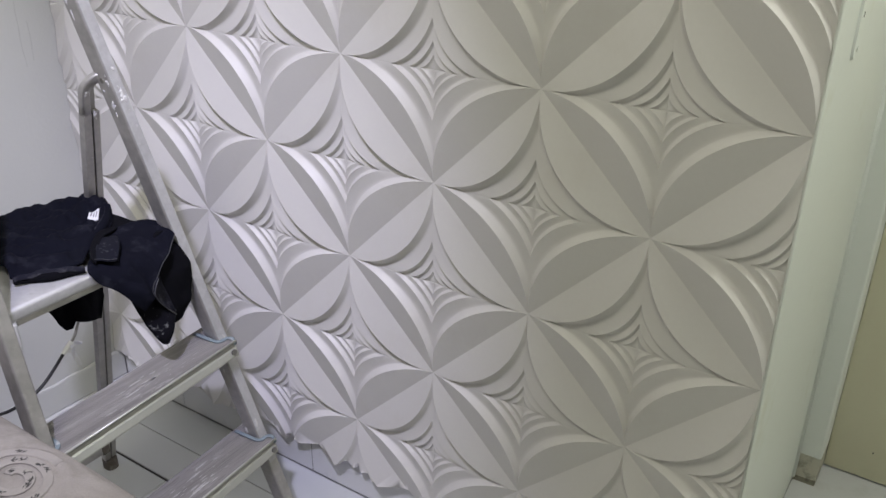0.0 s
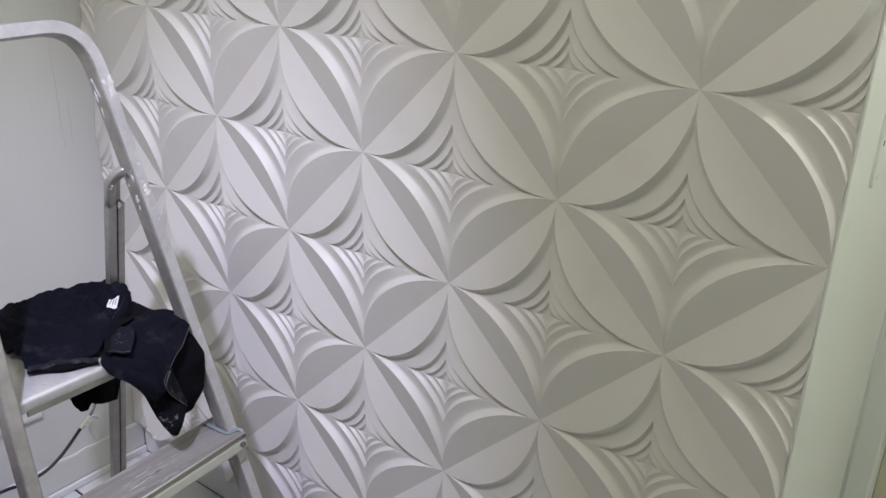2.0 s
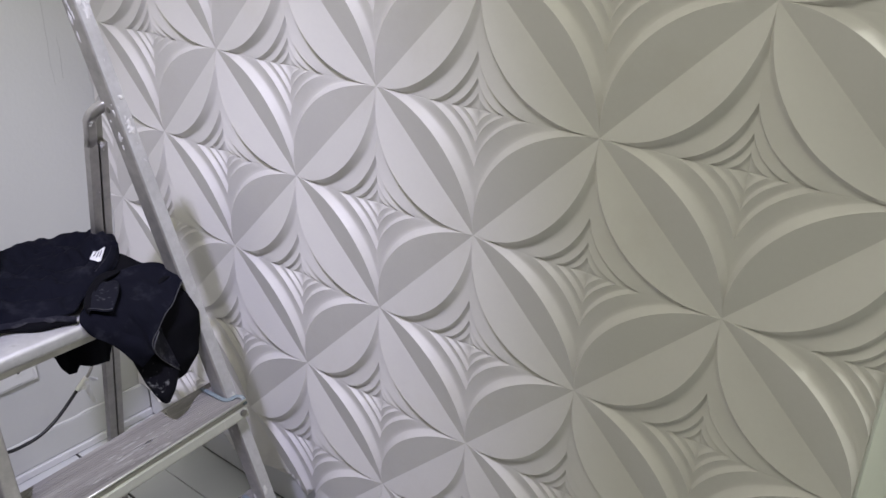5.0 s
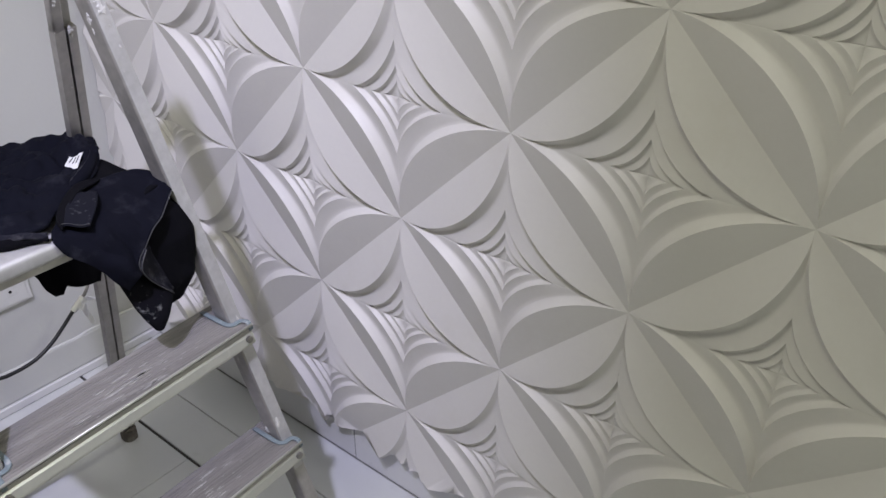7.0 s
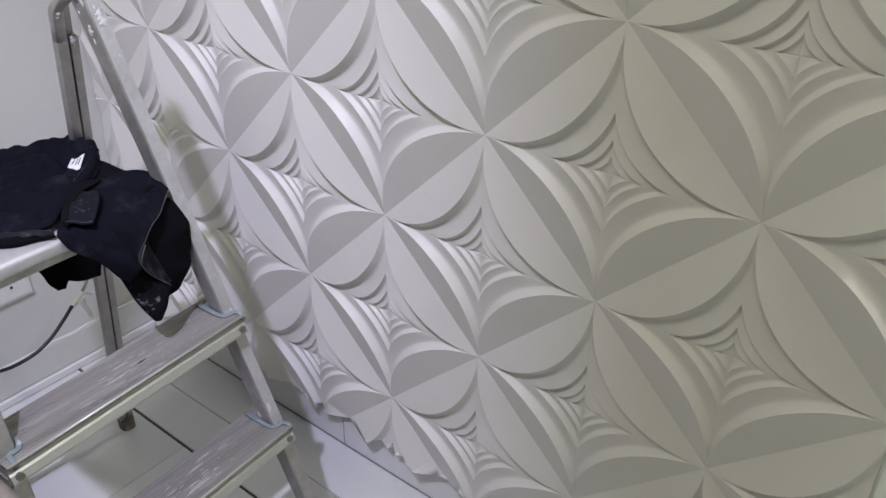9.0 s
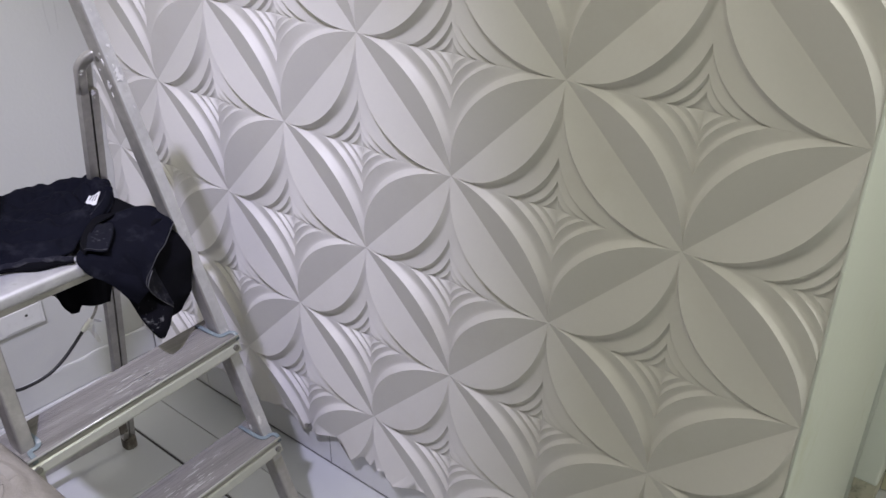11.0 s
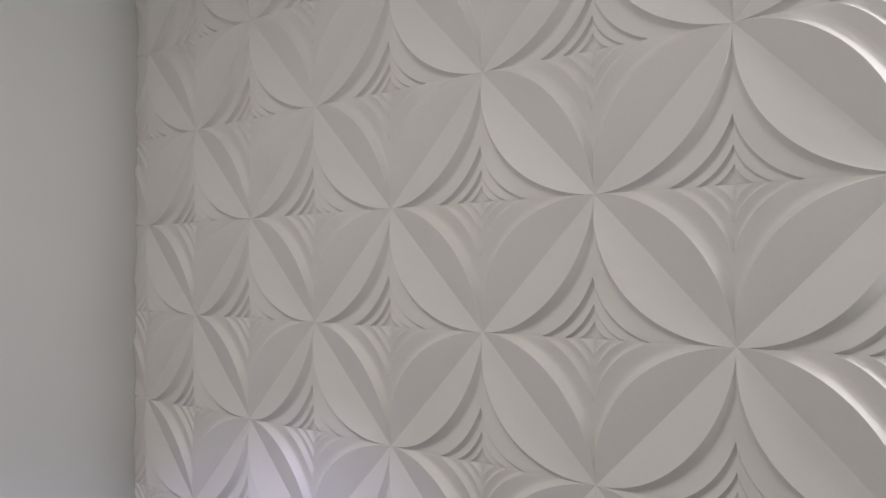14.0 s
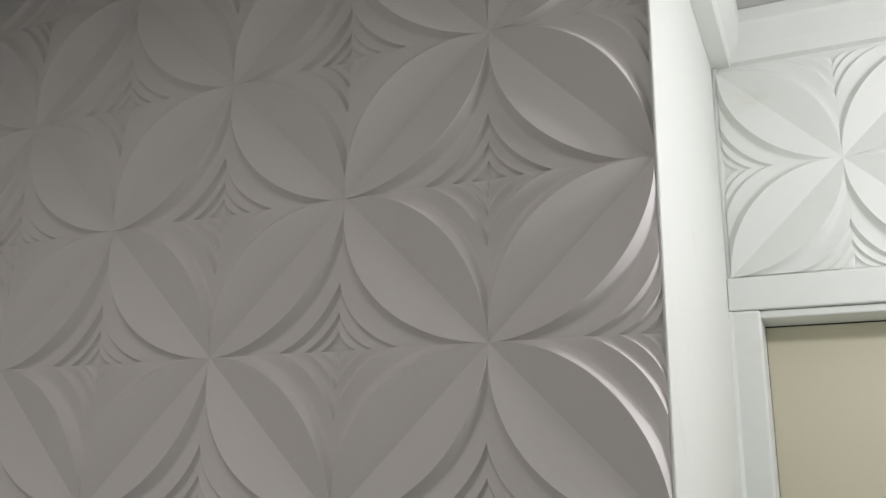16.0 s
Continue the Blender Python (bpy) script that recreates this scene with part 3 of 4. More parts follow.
structure("cornice_far", crown([(SIDE + 0.001, FAR - 0.0005, 2.6495), (RIGHT - 0.001, FAR - 0.0005, 2.6495)], (0, -1, 0), COVE), GLOSS, "coved white plaster cornice above the door", "cornice")
structure("cornice_side", crown([(SIDE + 0.0005, -0.004, 2.649), (SIDE + 0.0005, FAR - 0.001, 2.649)], (1, 0, 0), SQUARE), GLOSS, "coved white plaster cornice on the return wall", "cornice")

# ---- the ladder ----


def right_rail(z):
    return Vector((-0.476 - 0.263 * (z - 0.56), -0.288 - 0.100 * (z - 0.56), z))


def left_rail(z):
    return Vector((-0.455 - 0.263 * (z - 0.56), -0.648 + 0.045 * (z - 0.56), z))


TREADS = [0.140, 0.357, 0.565]
PLATFORM = 0.765


def tread(z, root, base):
    """A ribbed tread between the rails, with end caps and rivets."""
    a, b = left_rail(z), right_rail(z)
    along = (b - a)
    length = along.length
    along.normalize()
    out = Vector((along.y, -along.x, 0)).normalized()
    if out.x < 0:
        out = -out
    front, depth = 0.038, 0.082
    lip = [(front - 0.001, -0.0125), (front + 0.002, -0.0155), (front + 0.0055, -0.026), (front + 0.0055, -0.029), (front - 0.008, -0.029), (front - 0.008, -0.0125)]
    groove = [(front + 0.002, -0.004), (front - 0.0005, -0.006), (front - 0.0005, -0.0127), (front - 0.006, -0.0127), (front - 0.006, -0.004)]
    roll = [(front + 0.0012 + a, -0.0008 + b) for a, b in disc(0.0022, 10)]
    ribs = 16
    top = [(front, 0.0)]
    for k in range(ribs):
        x = front - 0.004 - (depth - 0.008) * k / ribs
        w = (depth - 0.008) / ribs
        top += [(x, 0.0), (x - w * 0.55, 0.0), (x - w * 0.6, -0.0007), (x - w * 0.95, -0.0007)]
    top += [(front - depth, 0.0), (front - depth, -0.024), (front - depth + 0.003, -0.024), (front - depth + 0.003, -0.004)]
    s0, s1 = -0.016, length + 0.008

    def place(s, o, h):
        return a + along * s + out * o + Vector((0, 0, h))

    def extrude(sec):
        bm = bmesh.new()
        r0 = [bm.verts.new(place(s0, o, h)) for o, h in sec]
        r1 = [bm.verts.new(place(s1, o, h)) for o, h in sec]
        for i in range(len(sec)):
            j = (i + 1) % len(sec)
            bm.faces.new((r0[i], r0[j], r1[j], r1[i]))
        bm.faces.new(r0)
        bm.faces.new(r1[::-1])
        return bm

    step = part("tread", local(extrude(top + [(front - 0.003, -0.004)]), base), TREAD, root, "scuffed ribbed aluminium tread")
    nosing = part("nosing", local(extrude(lip), base), NOSING, step, "dull aluminium lip below a dark groove")
    part("groove", local(extrude(groove), base), GROOVE, step)
    part("edge_roll", local(extrude(roll), base), NOSING, step, "bright rolled front edge", smooth=True)
    # flakes of dried plaster, thickest at mid-tread
    rng = random.Random(int(z * 1000))
    bm = bmesh.new()
    for k in range(46):
        s = length * min(0.95, max(0.06, rng.gauss(0.56, 0.11)))
        o = front - 0.006 - (depth - 0.016) * min(1.0, max(0.0, rng.gauss(0.42, 0.22)))
        big = rng.random() ** 3
        half, wide = 0.003 + 0.022 * big, 0.0004 + 0.0020 * big
        ring = []
        for j in range(9):
            t = 2 * math.pi * j / 9
            r = rng.uniform(0.55, 1.1)
            ring.append(place(s + half * r * math.cos(t), o + wide * r * math.sin(t), 0.0005))
        top_ring = [bm.verts.new(p) for p in ring]
        low_ring = [bm.verts.new(p - Vector((0, 0, 0.0006))) for p in ring]
        bm.faces.new(top_ring)
        for j in range(9):
            bm.faces.new((low_ring[j], low_ring[(j + 1) % 9], top_ring[(j + 1) % 9], top_ring[j]))
    tagged(part("plaster_scuff", local(bm, base), SCUFF, step), "whitish streaks of dried plaster on the tread", kind="stuff")
    for s, sign in ((s0, 1), (s1, -1)):
        edge = 0.0 if sign > 0 else length
        bend = curve([(0.016, -0.038, 0), (0.017, -0.012, 0), (0.016, 0.012, 0), (0.010, 0.0205, 0), (-0.001, 0.0225, 0), (-0.005, 0.029, 0), (-0.006, 0.040, 0)])
        pts = []
        for k in range(29):
            t = k / 28
            q = bend(t)
            pts.append(place(edge + sign * q.x, q.y, 0.0018 + 0.0010 * math.sin(9 * t) - 0.010 * max(0.0, (t - 0.9) / 0.1) ** 2))
        part("end_cap", local(sweep(pts, rounded(0.0028, 0.0075, 0.0012), (0, 0, 1)), base), BLUE, step, "faded blue plastic end cap", smooth=True)
        p = place(s + sign * 0.010, front + 0.003, -0.019)
        part("rivet", local(sweep([p, p + out * 0.004], disc(0.0055, 10), (0, 0, 1)), base), STEEL, step)
        bm = bmesh.new()
        q = [place(s + sign * 0.001, front - 0.006, -0.028), place(s + sign * 0.001, front - depth + 0.012, -0.028), place(s + sign * 0.001, front - 0.022, -0.075)]
        v0 = [bm.verts.new(v) for v in q]
        v1 = [bm.verts.new(v + along * sign * 0.002) for v in q]
        bm.faces.new(v0)
        bm.faces.new(v1[::-1])
        for i in range(3):
            bm.faces.new((v0[i], v0[(i + 1) % 3], v1[(i + 1) % 3], v1[i]))
        part("gusset", local(bm, base), ALU, step)


def ladder():
    base = Vector((-0.60, -0.46, 0.0))
    root = thing("step_ladder", base, "worn aluminium step ladder splashed with dried plaster", "ladder")
    # bow: both rails and the hand bar in one bent tube
    zt, r = 1.262, 0.072
    a, b = left_rail(zt), right_rail(zt)
    across = (b - a).normalized()
    pts = [left_rail(z) for z in (0.012, 0.3, 0.6, 0.9, zt - r - 0.03)]
    bar_a, bar_b = a + across * r, b - across * r
    for end, way in ((0, 1), (1, -1)):
        corner_pt = a if end == 0 else b
        leg = (left_rail if end == 0 else right_rail)(zt - r)
        bend = []
        for k in range(9):
            t = k / 8
            p0, p1, p2 = leg, corner_pt, (bar_a if end == 0 else bar_b)
            bend.append(p0 * (1 - t) ** 2 + p1 * 2 * t * (1 - t) + p2 * t * t)
        if end == 0:
            pts += bend
        else:
            pts += [bar_a.lerp(bar_b, 0.5)] + bend[::-1]
    pts += [right_rail(z) for z in (zt - r - 0.03, 0.9, 0.6, 0.3, 0.012)]
    n = Vector((1, 0, 0.263)).normalized()
    rail = part("rail", local(sweep(pts, rounded(0.034, 0.022, 0.004), tuple(n)), base), ALU, root, "bent aluminium rail splashed with plaster")
    # This strip paints the rail's front as brighter lit, with some plaster haze.
    part("rail_front", local(sweep([p + n * 0.0171 for p in pts[9:-1]], rounded(0.0008, 0.0185, 0.0003), tuple(n)), base), LIT_HAZED, rail, "rail front coloured paler for the light on it and plaster haze")
    for fn in (left_rail, right_rail):
        p = fn(0.02)
        part("foot", local(box(p.x - 0.024, p.x + 0.024, p.y - 0.017, p.y + 0.017, 0.0, 0.045, 0.005), base), RUBBER, root, "grey rubber foot")
    for z in TREADS:
        tread(z, root, base)
    # pressed platform
    c0, c1 = left_rail(PLATFORM), right_rail(PLATFORM)
    bm = box(-0.765, -0.513, c0.y + 0.010, c1.y - 0.012, PLATFORM - 0.023, PLATFORM, 0.007, 4)
    plat = part("platform", local(bm, base), ALU_BRIGHT, root, "pressed bright aluminium platform", smooth=True)
    part("lip", local(box(-0.521, -0.5175, c0.y + 0.03, c1.y - 0.03, PLATFORM - 0.032, PLATFORM - 0.020, 0.001, 1), base), ALU, plat)
    # hinges, rear legs of open channel section, brace
    channel = [(-0.015, -0.007), (-0.015, 0.007), (-0.0005, 0.007), (-0.0005, -0.004), (0.003, -0.004), (0.003, 0.007), (0.015, 0.007), (0.015, -0.007)]
    feet = []
    for fn, foot, inward in ((right_rail, Vector((-0.974, -0.247, 0.0)), -1), (left_rail, Vector((-0.985, -0.70, 0.0)), 1)):
        h = fn(1.02)
        high = h + Vector((-0.038, inward * 0.016, -0.006))
        low = foot + Vector((0, 0, 0.03))

        def on_leg(z, side=0.0):
            p = low.lerp(high, (z - low.z) / (high.z - low.z))
            return p + Vector((0, -inward * side, 0))

        section = [(a, inward * b) for a, b in channel]
        leg = part("rear_leg", local(sweep([on_leg(z) for z in (0.03, 0.25, 0.5, 0.75, 0.966)], section, (0, -inward, 0)), base), ALU, root, "aluminium channel rear leg")
        # above the cut-away flange the near web arches over to the rail
        arch = [on_leg(z, -0.00775) for z in (0.964, 0.985, 1.006)]
        turn = arch[-1]
        for k in range(1, 9):
            t = radians(90 * k / 8)
            arch.append(turn + Vector((0.026 * k / 8, -inward * 0.0175 * (1 - math.cos(t)), 0.0175 * math.sin(t) + 0.008 * k / 8)))
        part("hinge_arch", local(sweep(arch, rounded(0.014, 0.0155, 0.003), (1, 0, 0)), base), ALU, leg, "bent aluminium strap at the hinge", smooth=True)
        part("hinge_back", local(sweep([on_leg(z, 0.0075) + Vector((-0.005, 0, 0)) for z in (0.966, 0.99, 1.018)], rounded(0.003, 0.0145, 0.001), (1, 0, 0)), base), GROOVE, leg, "inside of the channel, coloured darker for its shade")
        part("foot", local(sweep([foot + Vector((0, 0, z)) for z in (0.0, 0.004, 0.022, 0.026)], rounded(0.034, 0.030, 0.012, 4), (1, 0, 0)), base), RUBBER, leg, "dirty brown rubber foot")
        part("pivot", local(sweep([h + Vector((-0.004, inward * 0.0105, 0.006)), h + Vector((-0.004, inward * 0.0125, 0.006))], disc(0.0045, 12), (1, 0, 0)), base), STEEL, root)
        feet.append(foot)
    f0, f1 = feet
    part("brace", local(sweep([f0 + Vector((0.026, -0.026, 0.080)), f1 + Vector((0.026, 0.026, 0.080))], rounded(0.022, 0.010, 0.002), (0, 0, 1)), base), ALU, root, "flat aluminium brace between the rear legs")
    for f, way in ((f0, -1), (f1, 1)):
        part("brace_cap", local(box(f.x + 0.012, f.x + 0.033, f.y + way * 0.022 - 0.010, f.y + way * 0.022 + 0.010, 0.067, 0.094, 0.003), base), RUBBER, root, "dark plastic brace end")
    # dried splashes, set on the rail's faces: clusters at the hinge and under the bend, single drops elsewhere
    rng = random.Random(5)

    def splat(q, along, out, r, stretch, parent):
        side = along.cross(out).normalized()
        bm = bmesh.new()
        ring = []
        for j in range(16):
            t = 2 * math.pi * j / 16
            k = r * rng.uniform(0.45, 1.15)
            ring.append(q + along * k * stretch * math.cos(t) + side * k * math.sin(t))
        low = [bm.verts.new(p - out * 0.0008) for p in ring]
        mid = [bm.verts.new(q.lerp(p, 0.88) + out * 0.0006) for p in ring]
        top = bm.verts.new(q + out * 0.0012)
        for j in range(16):
            bm.faces.new((low[j], low[(j + 1) % 16], mid[(j + 1) % 16], mid[j]))
            bm.faces.new((mid[j], mid[(j + 1) % 16], top))
        part("splash", local(bm, base), SPLASH, parent)

    up = (right_rail(1.0) - right_rail(0.5)).normalized()
    near = Vector((0, -1, 0)) - up * up.dot(Vector((0, -1, 0)))
    near.normalize()
    face = near.cross(up)
    face = face if face.x > 0 else -face
    drops = [(rng.gauss(0.998, 0.010), rng.random() < 0.5, rng.uniform(0.0010, 0.0044), rng.uniform(1.0, 2.0)) for _ in range(13)]
    drops += [(rng.gauss(1.172, 0.010), rng.random() < 0.8, rng.uniform(0.0022, 0.0062), 2.2) for _ in range(6)]
    drops += [(rng.uniform(1.11, 1.17), False, rng.uniform(0.0010, 0.0022), 6.0) for _ in range(5)]
    drops += [(rng.uniform(0.25, 1.17), rng.random() < 0.7, 0.0007 + 0.0032 * rng.random() ** 3, rng.uniform(1.0, 3.2)) for _ in range(18)]
    for z, front, r, stretch in drops:
        p = right_rail(z)
        if front:
            splat(p + face * 0.0176 + near * rng.uniform(-0.007, 0.007), up, face, r, stretch, rail)
        else:
            splat(p + near * 0.0110 + face * rng.uniform(-0.012, 0.012), up, near, r, stretch, rail)
    # and a few on the near rear leg, the largest where the flange is cut away
    high, low = right_rail(1.02) + Vector((-0.038, -0.016, -0.006)), f0 + Vector((0, 0, 0.03))
    for z, dy, r in ((1.010, -0.008, 0.0050), (1.000, -0.010, 0.0028), (0.962, 0.006, 0.0042), (0.955, 0.007, 0.0028), (0.88, -0.004, 0.0012)):
        q = low.lerp(high, (z - low.z) / (high.z - low.z)) + Vector((0.0070, dy, 0))
        splat(q, Vector((0, 0, 1)), Vector((1, 0, 0)), r, 1.5, rail)
    return root


ladder()

# ---- the jacket on the ladder ----


def fold(x, y, s):
    return noise.noise((x * s, y * s, 2.3)) + 0.5 * noise.noise((x * s * 2.3, y * s * 2.3, 7.1))


def crease(x, y, s):
    """Sharp-edged folds: zero on the crease, positive between."""
    return abs(noise.noise((x * s, y * s, 4.4))) + 0.5 * abs(noise.noise((x * s * 2.1, y * s * 2.1, 9.2))) - 0.3


def lens_body(zs, left, right, centre, half, n=40, m=44, wrinkle=0.006, seed=0.0):
    """A closed soft form, level by level from zs[0] down: its two sides (y), its middle (x) and half its depth."""
    bm = bmesh.new()
    rings = []
    for i in range(m + 1):
        t = i / m * (len(zs) - 1)
        z, yl, yr, xc, d = (float(np.interp(t, range(len(zs)), a)) for a in (zs, left, right, centre, half))
        ring = []
        for j in range(n):
            a = 2 * math.pi * j / n
            c, s = math.cos(a), math.sin(a)
            y = (yl + yr) / 2 + (yr - yl) / 2 * math.copysign(abs(c) ** 0.8, c)
            x = xc + d * math.copysign(abs(s) ** 0.8, s)
            k = wrinkle * fold(y * 16 + seed, z * 9 + seed, 1.0) + 0.5 * wrinkle * math.sin(60 * y + 25 * z + 6 * noise.noise((y * 9, z * 9, seed)))
            ring.append(bm.verts.new((x + k * (1 if s > 0 else 0.3), y + 0.25 * k, z + 0.5 * k)))
        rings.append(ring)
    for r0, r1 in zip(rings, rings[1:]):
        for j in range(n):
            bm.faces.new((r0[j], r0[(j + 1) % n], r1[(j + 1) % n], r1[j]))
    bm.faces.new(rings[0][::-1])
    bm.faces.new(rings[-1])
    return bm


def jacket():
    base = Vector((-0.64, -0.44, PLATFORM))
    root = thing("work_jacket", base, "crumpled dusty navy work jacket thrown over the ladder platform", "jacket")

    def add(name, bm, mat, parent=None, label=""):
        return part(name, local(bm, base), mat, parent or root, label, smooth=True)

    # the back, spread flat over the platform: its front hem and its far edge
    hem_line = curve([(-0.580, -0.572, 0), (-0.562, -0.535, 0), (-0.535, -0.487, 0), (-0.560, -0.452, 0), (-0.588, -0.410, 0), (-0.612, -0.372, 0), (-0.650, -0.338, 0)])
    far_line = curve([(-0.765, -0.553, 0), (-0.804, -0.486, 0), (-0.802, -0.432, 0), (-0.789, -0.368, 0), (-0.768, -0.318, 0), (-0.735, -0.306, 0), (-0.692, -0.314, 0)])

    def spread(u, v):
        p = hem_line(u).lerp(far_line(u), v)
        k = 0.007 * fold(p.x * 15, p.y * 15, 1.0) + 0.024 * crease(p.x * 15 + 8 * p.y, p.y * 17 - 6 * p.x, 1.0)
        k += 0.009 * crease(p.x * 34 - 14 * p.y, p.y * 36 + 9 * p.x, 1.0) + 0.002 * crease(p.x * 75, p.y * 80, 1.0)
        rise = max(0.0, math.sin(math.pi * (0.06 + 0.90 * v))) ** 0.45
        return (p.x - 0.3 * k * v, p.y + 0.3 * k, PLATFORM + 0.003 + 0.020 * rise + k * min(1.0, 3.5 * v + 0.15, 4 * (1 - v) + 0.3))

    add("body", sheet(spread, 80, 56, 0.005), NAVY)

    # sleeve end at the front hem: dark sheet as its shaded mouth, under a turned-up cuff
    a, b = Vector((-0.577, -0.570, PLATFORM + 0.0075)), Vector((-0.524, -0.484, PLATFORM + 0.006))

    def mouth(u, v):
        high = 0.0070 * max(0.0, math.sin(math.pi * (0.03 + 0.94 * u))) ** 0.5
        return a.lerp(b, u) + Vector((0, 0, (2 * v - 1) * high)) + Vector((0.85, -0.52, 0)) * (0.004 + 0.005 * math.sin(math.pi * v) - 0.003 * math.sin(9 * u))

    add("sleeve_opening", sheet(mouth, 30, 8, 0.003), NAVY_SHADE, None, "inside of the sleeve end, darkened for shade")
    pts = [a.lerp(b, t) + Vector((0.004 + 0.0015 * math.sin(11 * t), -0.002, 0.0085 * math.sin(math.pi * (0.06 + 0.9 * t)) ** 0.5 + 0.001 * math.sin(19 * t))) for t in (k / 30 for k in range(31))]
    add("cuff", sweep(pts, rounded(0.0085, 0.0045, 0.002), (-0.4, 0.25, 0.88)), NAVY_LIT_DUSTY, None, "turned-up cuff, paler for its lit rim and dust")

    # the inside that shows between the collar and the front, and where the front hangs over
    inner = curve([(-0.668, -0.326, 0), (-0.625, -0.325, 0), (-0.584, -0.314, 0), (-0.530, -0.316, 0)])
    outer = curve([(-0.632, -0.392, 0), (-0.604, -0.392, 0), (-0.572, -0.372, 0), (-0.525, -0.350, 0)])
    add("inner_fold", sheet(lambda u, v: inner(u).lerp(outer(u), v) + Vector((0, 0, PLATFORM + 0.004 + 0.004 * math.sin(math.pi * v) + 0.002 * math.sin(8 * u))), 24, 12, 0.004), NAVY_SHADE)
    add("lining", lens_body((0.770, 0.751, 0.717, 0.689, 0.659, 0.630), (-0.370, -0.390, -0.412, -0.416, -0.414, -0.400), (-0.331, -0.313, -0.304, -0.305, -0.316, -0.337), (-0.530, -0.520, -0.509, -0.505, -0.502, -0.498), (0.018, 0.024, 0.027, 0.025, 0.022, 0.016), seed=1.0), NAVY_SHADE, None, "inside of the jacket, darkened for shade")
    add("sleeve", lens_body((0.690, 0.668, 0.645, 0.626, 0.612), (-0.425, -0.421, -0.417, -0.411, -0.404), (-0.336, -0.345, -0.362, -0.380, -0.393), (-0.504, -0.497, -0.486, -0.477, -0.472), (0.017, 0.018, 0.016, 0.013, 0.008), m=30, wrinkle=0.004, seed=4.0), NAVY_DUST, None, "sleeve end caked with plaster dust")

    # the front: from the pocket over the platform's edge down to the hanging corner, with the worn lapel
    pocket_side = curve([(-0.599, -0.367, 0.775), (-0.600, -0.392, 0.777), (-0.576, -0.423, 0.778), (-0.540, -0.461, 0.776), (-0.520, -0.483, 0.772), (-0.507, -0.479, 0.752), (-0.492, -0.451, 0.723), (-0.482, -0.437, 0.699), (-0.476, -0.425, 0.684)])
    lapel = curve([(-0.507, -0.323, 0.776), (-0.498, -0.340, 0.764), (-0.486, -0.358, 0.756), (-0.479, -0.376, 0.750), (-0.474, -0.393, 0.735), (-0.471, -0.405, 0.725), (-0.470, -0.410, 0.712), (-0.471, -0.406, 0.701)])

    def front(u, v):
        p = pocket_side(v).lerp(lapel(v), u)
        bow = math.sin(math.pi * u)
        k = 0.004 * fold(p.y * 14, p.z * 12 + p.x * 9, 1.5) + 0.011 * crease(p.y * 15 + 8 * p.z, p.z * 13 + 9 * p.x, 1.0) + 0.005 * crease(p.y * 38 - 26 * p.x, p.z * 34 + 12 * p.y, 1.0)
        k *= min(1.0, 6 * (1 - u) + 0.2)
        return p + Vector((-0.022, 0.024, 0)) * bow * (1 - v) ** 2 + Vector((0.006, 0, 0.007)) * bow + Vector((0.75 * k, -0.2 * k, 0.6 * k))

    cloth = add("front_panel", sheet(front, 60, 60, 0.004), NAVY)
    pts = [front(1.0, 0.02 + 0.98 * k / 30) + Vector((0.0014, 0.0004, 0.0004)) for k in range(31)]
    add("seam", sweep(pts, disc(0.0007, 6), (1, 0, 0)), NAVY_WORN, cloth, "dusty worn seam")

    low_a, low_b, top_b, top_a = Vector((-0.517, -0.470, 0.780)), Vector((-0.494, -0.446, 0.778)), Vector((-0.548, -0.390, 0.785)), Vector((-0.583, -0.418, 0.783))

    def pocket(u, v):
        narrow = u + (0.5 - u) * 0.55 * v ** 3
        return low_a.lerp(low_b, narrow).lerp(top_a.lerp(top_b, narrow), v) + Vector((0, 0, 0.0012 + 0.0022 * math.sin(math.pi * v) + 0.0012 * math.sin(7 * u + 3 * v)))

    add("pocket_flap", sheet(pocket, 16, 18, 0.0016), NAVY_FLAP, cloth, "dusty pocket flap")
    add("seam", sweep([pocket(k / 12, 0.03) + Vector((0.001, -0.001, 0.0022)) for k in range(13)], disc(0.0004, 6), (0, 0, 1)), NAVY_WORN, cloth, "dusty worn seam")
    rim = curve([(-0.586, -0.374, 0.785), (-0.594, -0.402, 0.786), (-0.569, -0.436, 0.786), (-0.534, -0.466, 0.784), (-0.510, -0.473, 0.780)])
    heart = Vector((-0.545, -0.425, 0.784))
    # Dark crescent stands for the shade in the pocket's gap.
    add("pocket_opening", sheet(lambda u, v: rim(u).lerp(heart, 0.50 * v * max(0.0, math.sin(math.pi * u)) ** 0.6), 30, 8, 0.004), NAVY_SHADE)

    # loose facing that curls out below the lapel
    outer_edge = curve([(-0.469, -0.396, 0.733), (-0.468, -0.405, 0.719), (-0.468, -0.407, 0.706), (-0.472, -0.395, 0.684), (-0.478, -0.365, 0.648)])
    inner_edge = curve([(-0.476, -0.386, 0.730), (-0.481, -0.381, 0.713), (-0.482, -0.375, 0.695), (-0.482, -0.369, 0.676), (-0.480, -0.362, 0.652)])
    facing = add("facing", sheet(lambda u, v: outer_edge(v).lerp(inner_edge(v), u) + Vector((-0.004 * math.sin(math.pi * u), 0, 0)), 14, 26, 0.003), NAVY_LIT_DUSTY, None, "curled facing of the lapel, coloured paler as lit")
    add("seam", sweep([outer_edge(k / 24) + Vector((0.0015, 0, 0)) for k in range(25)], disc(0.0007, 6), (1, 0, 0)), NAVY_WORN, facing, "dusty worn seam")

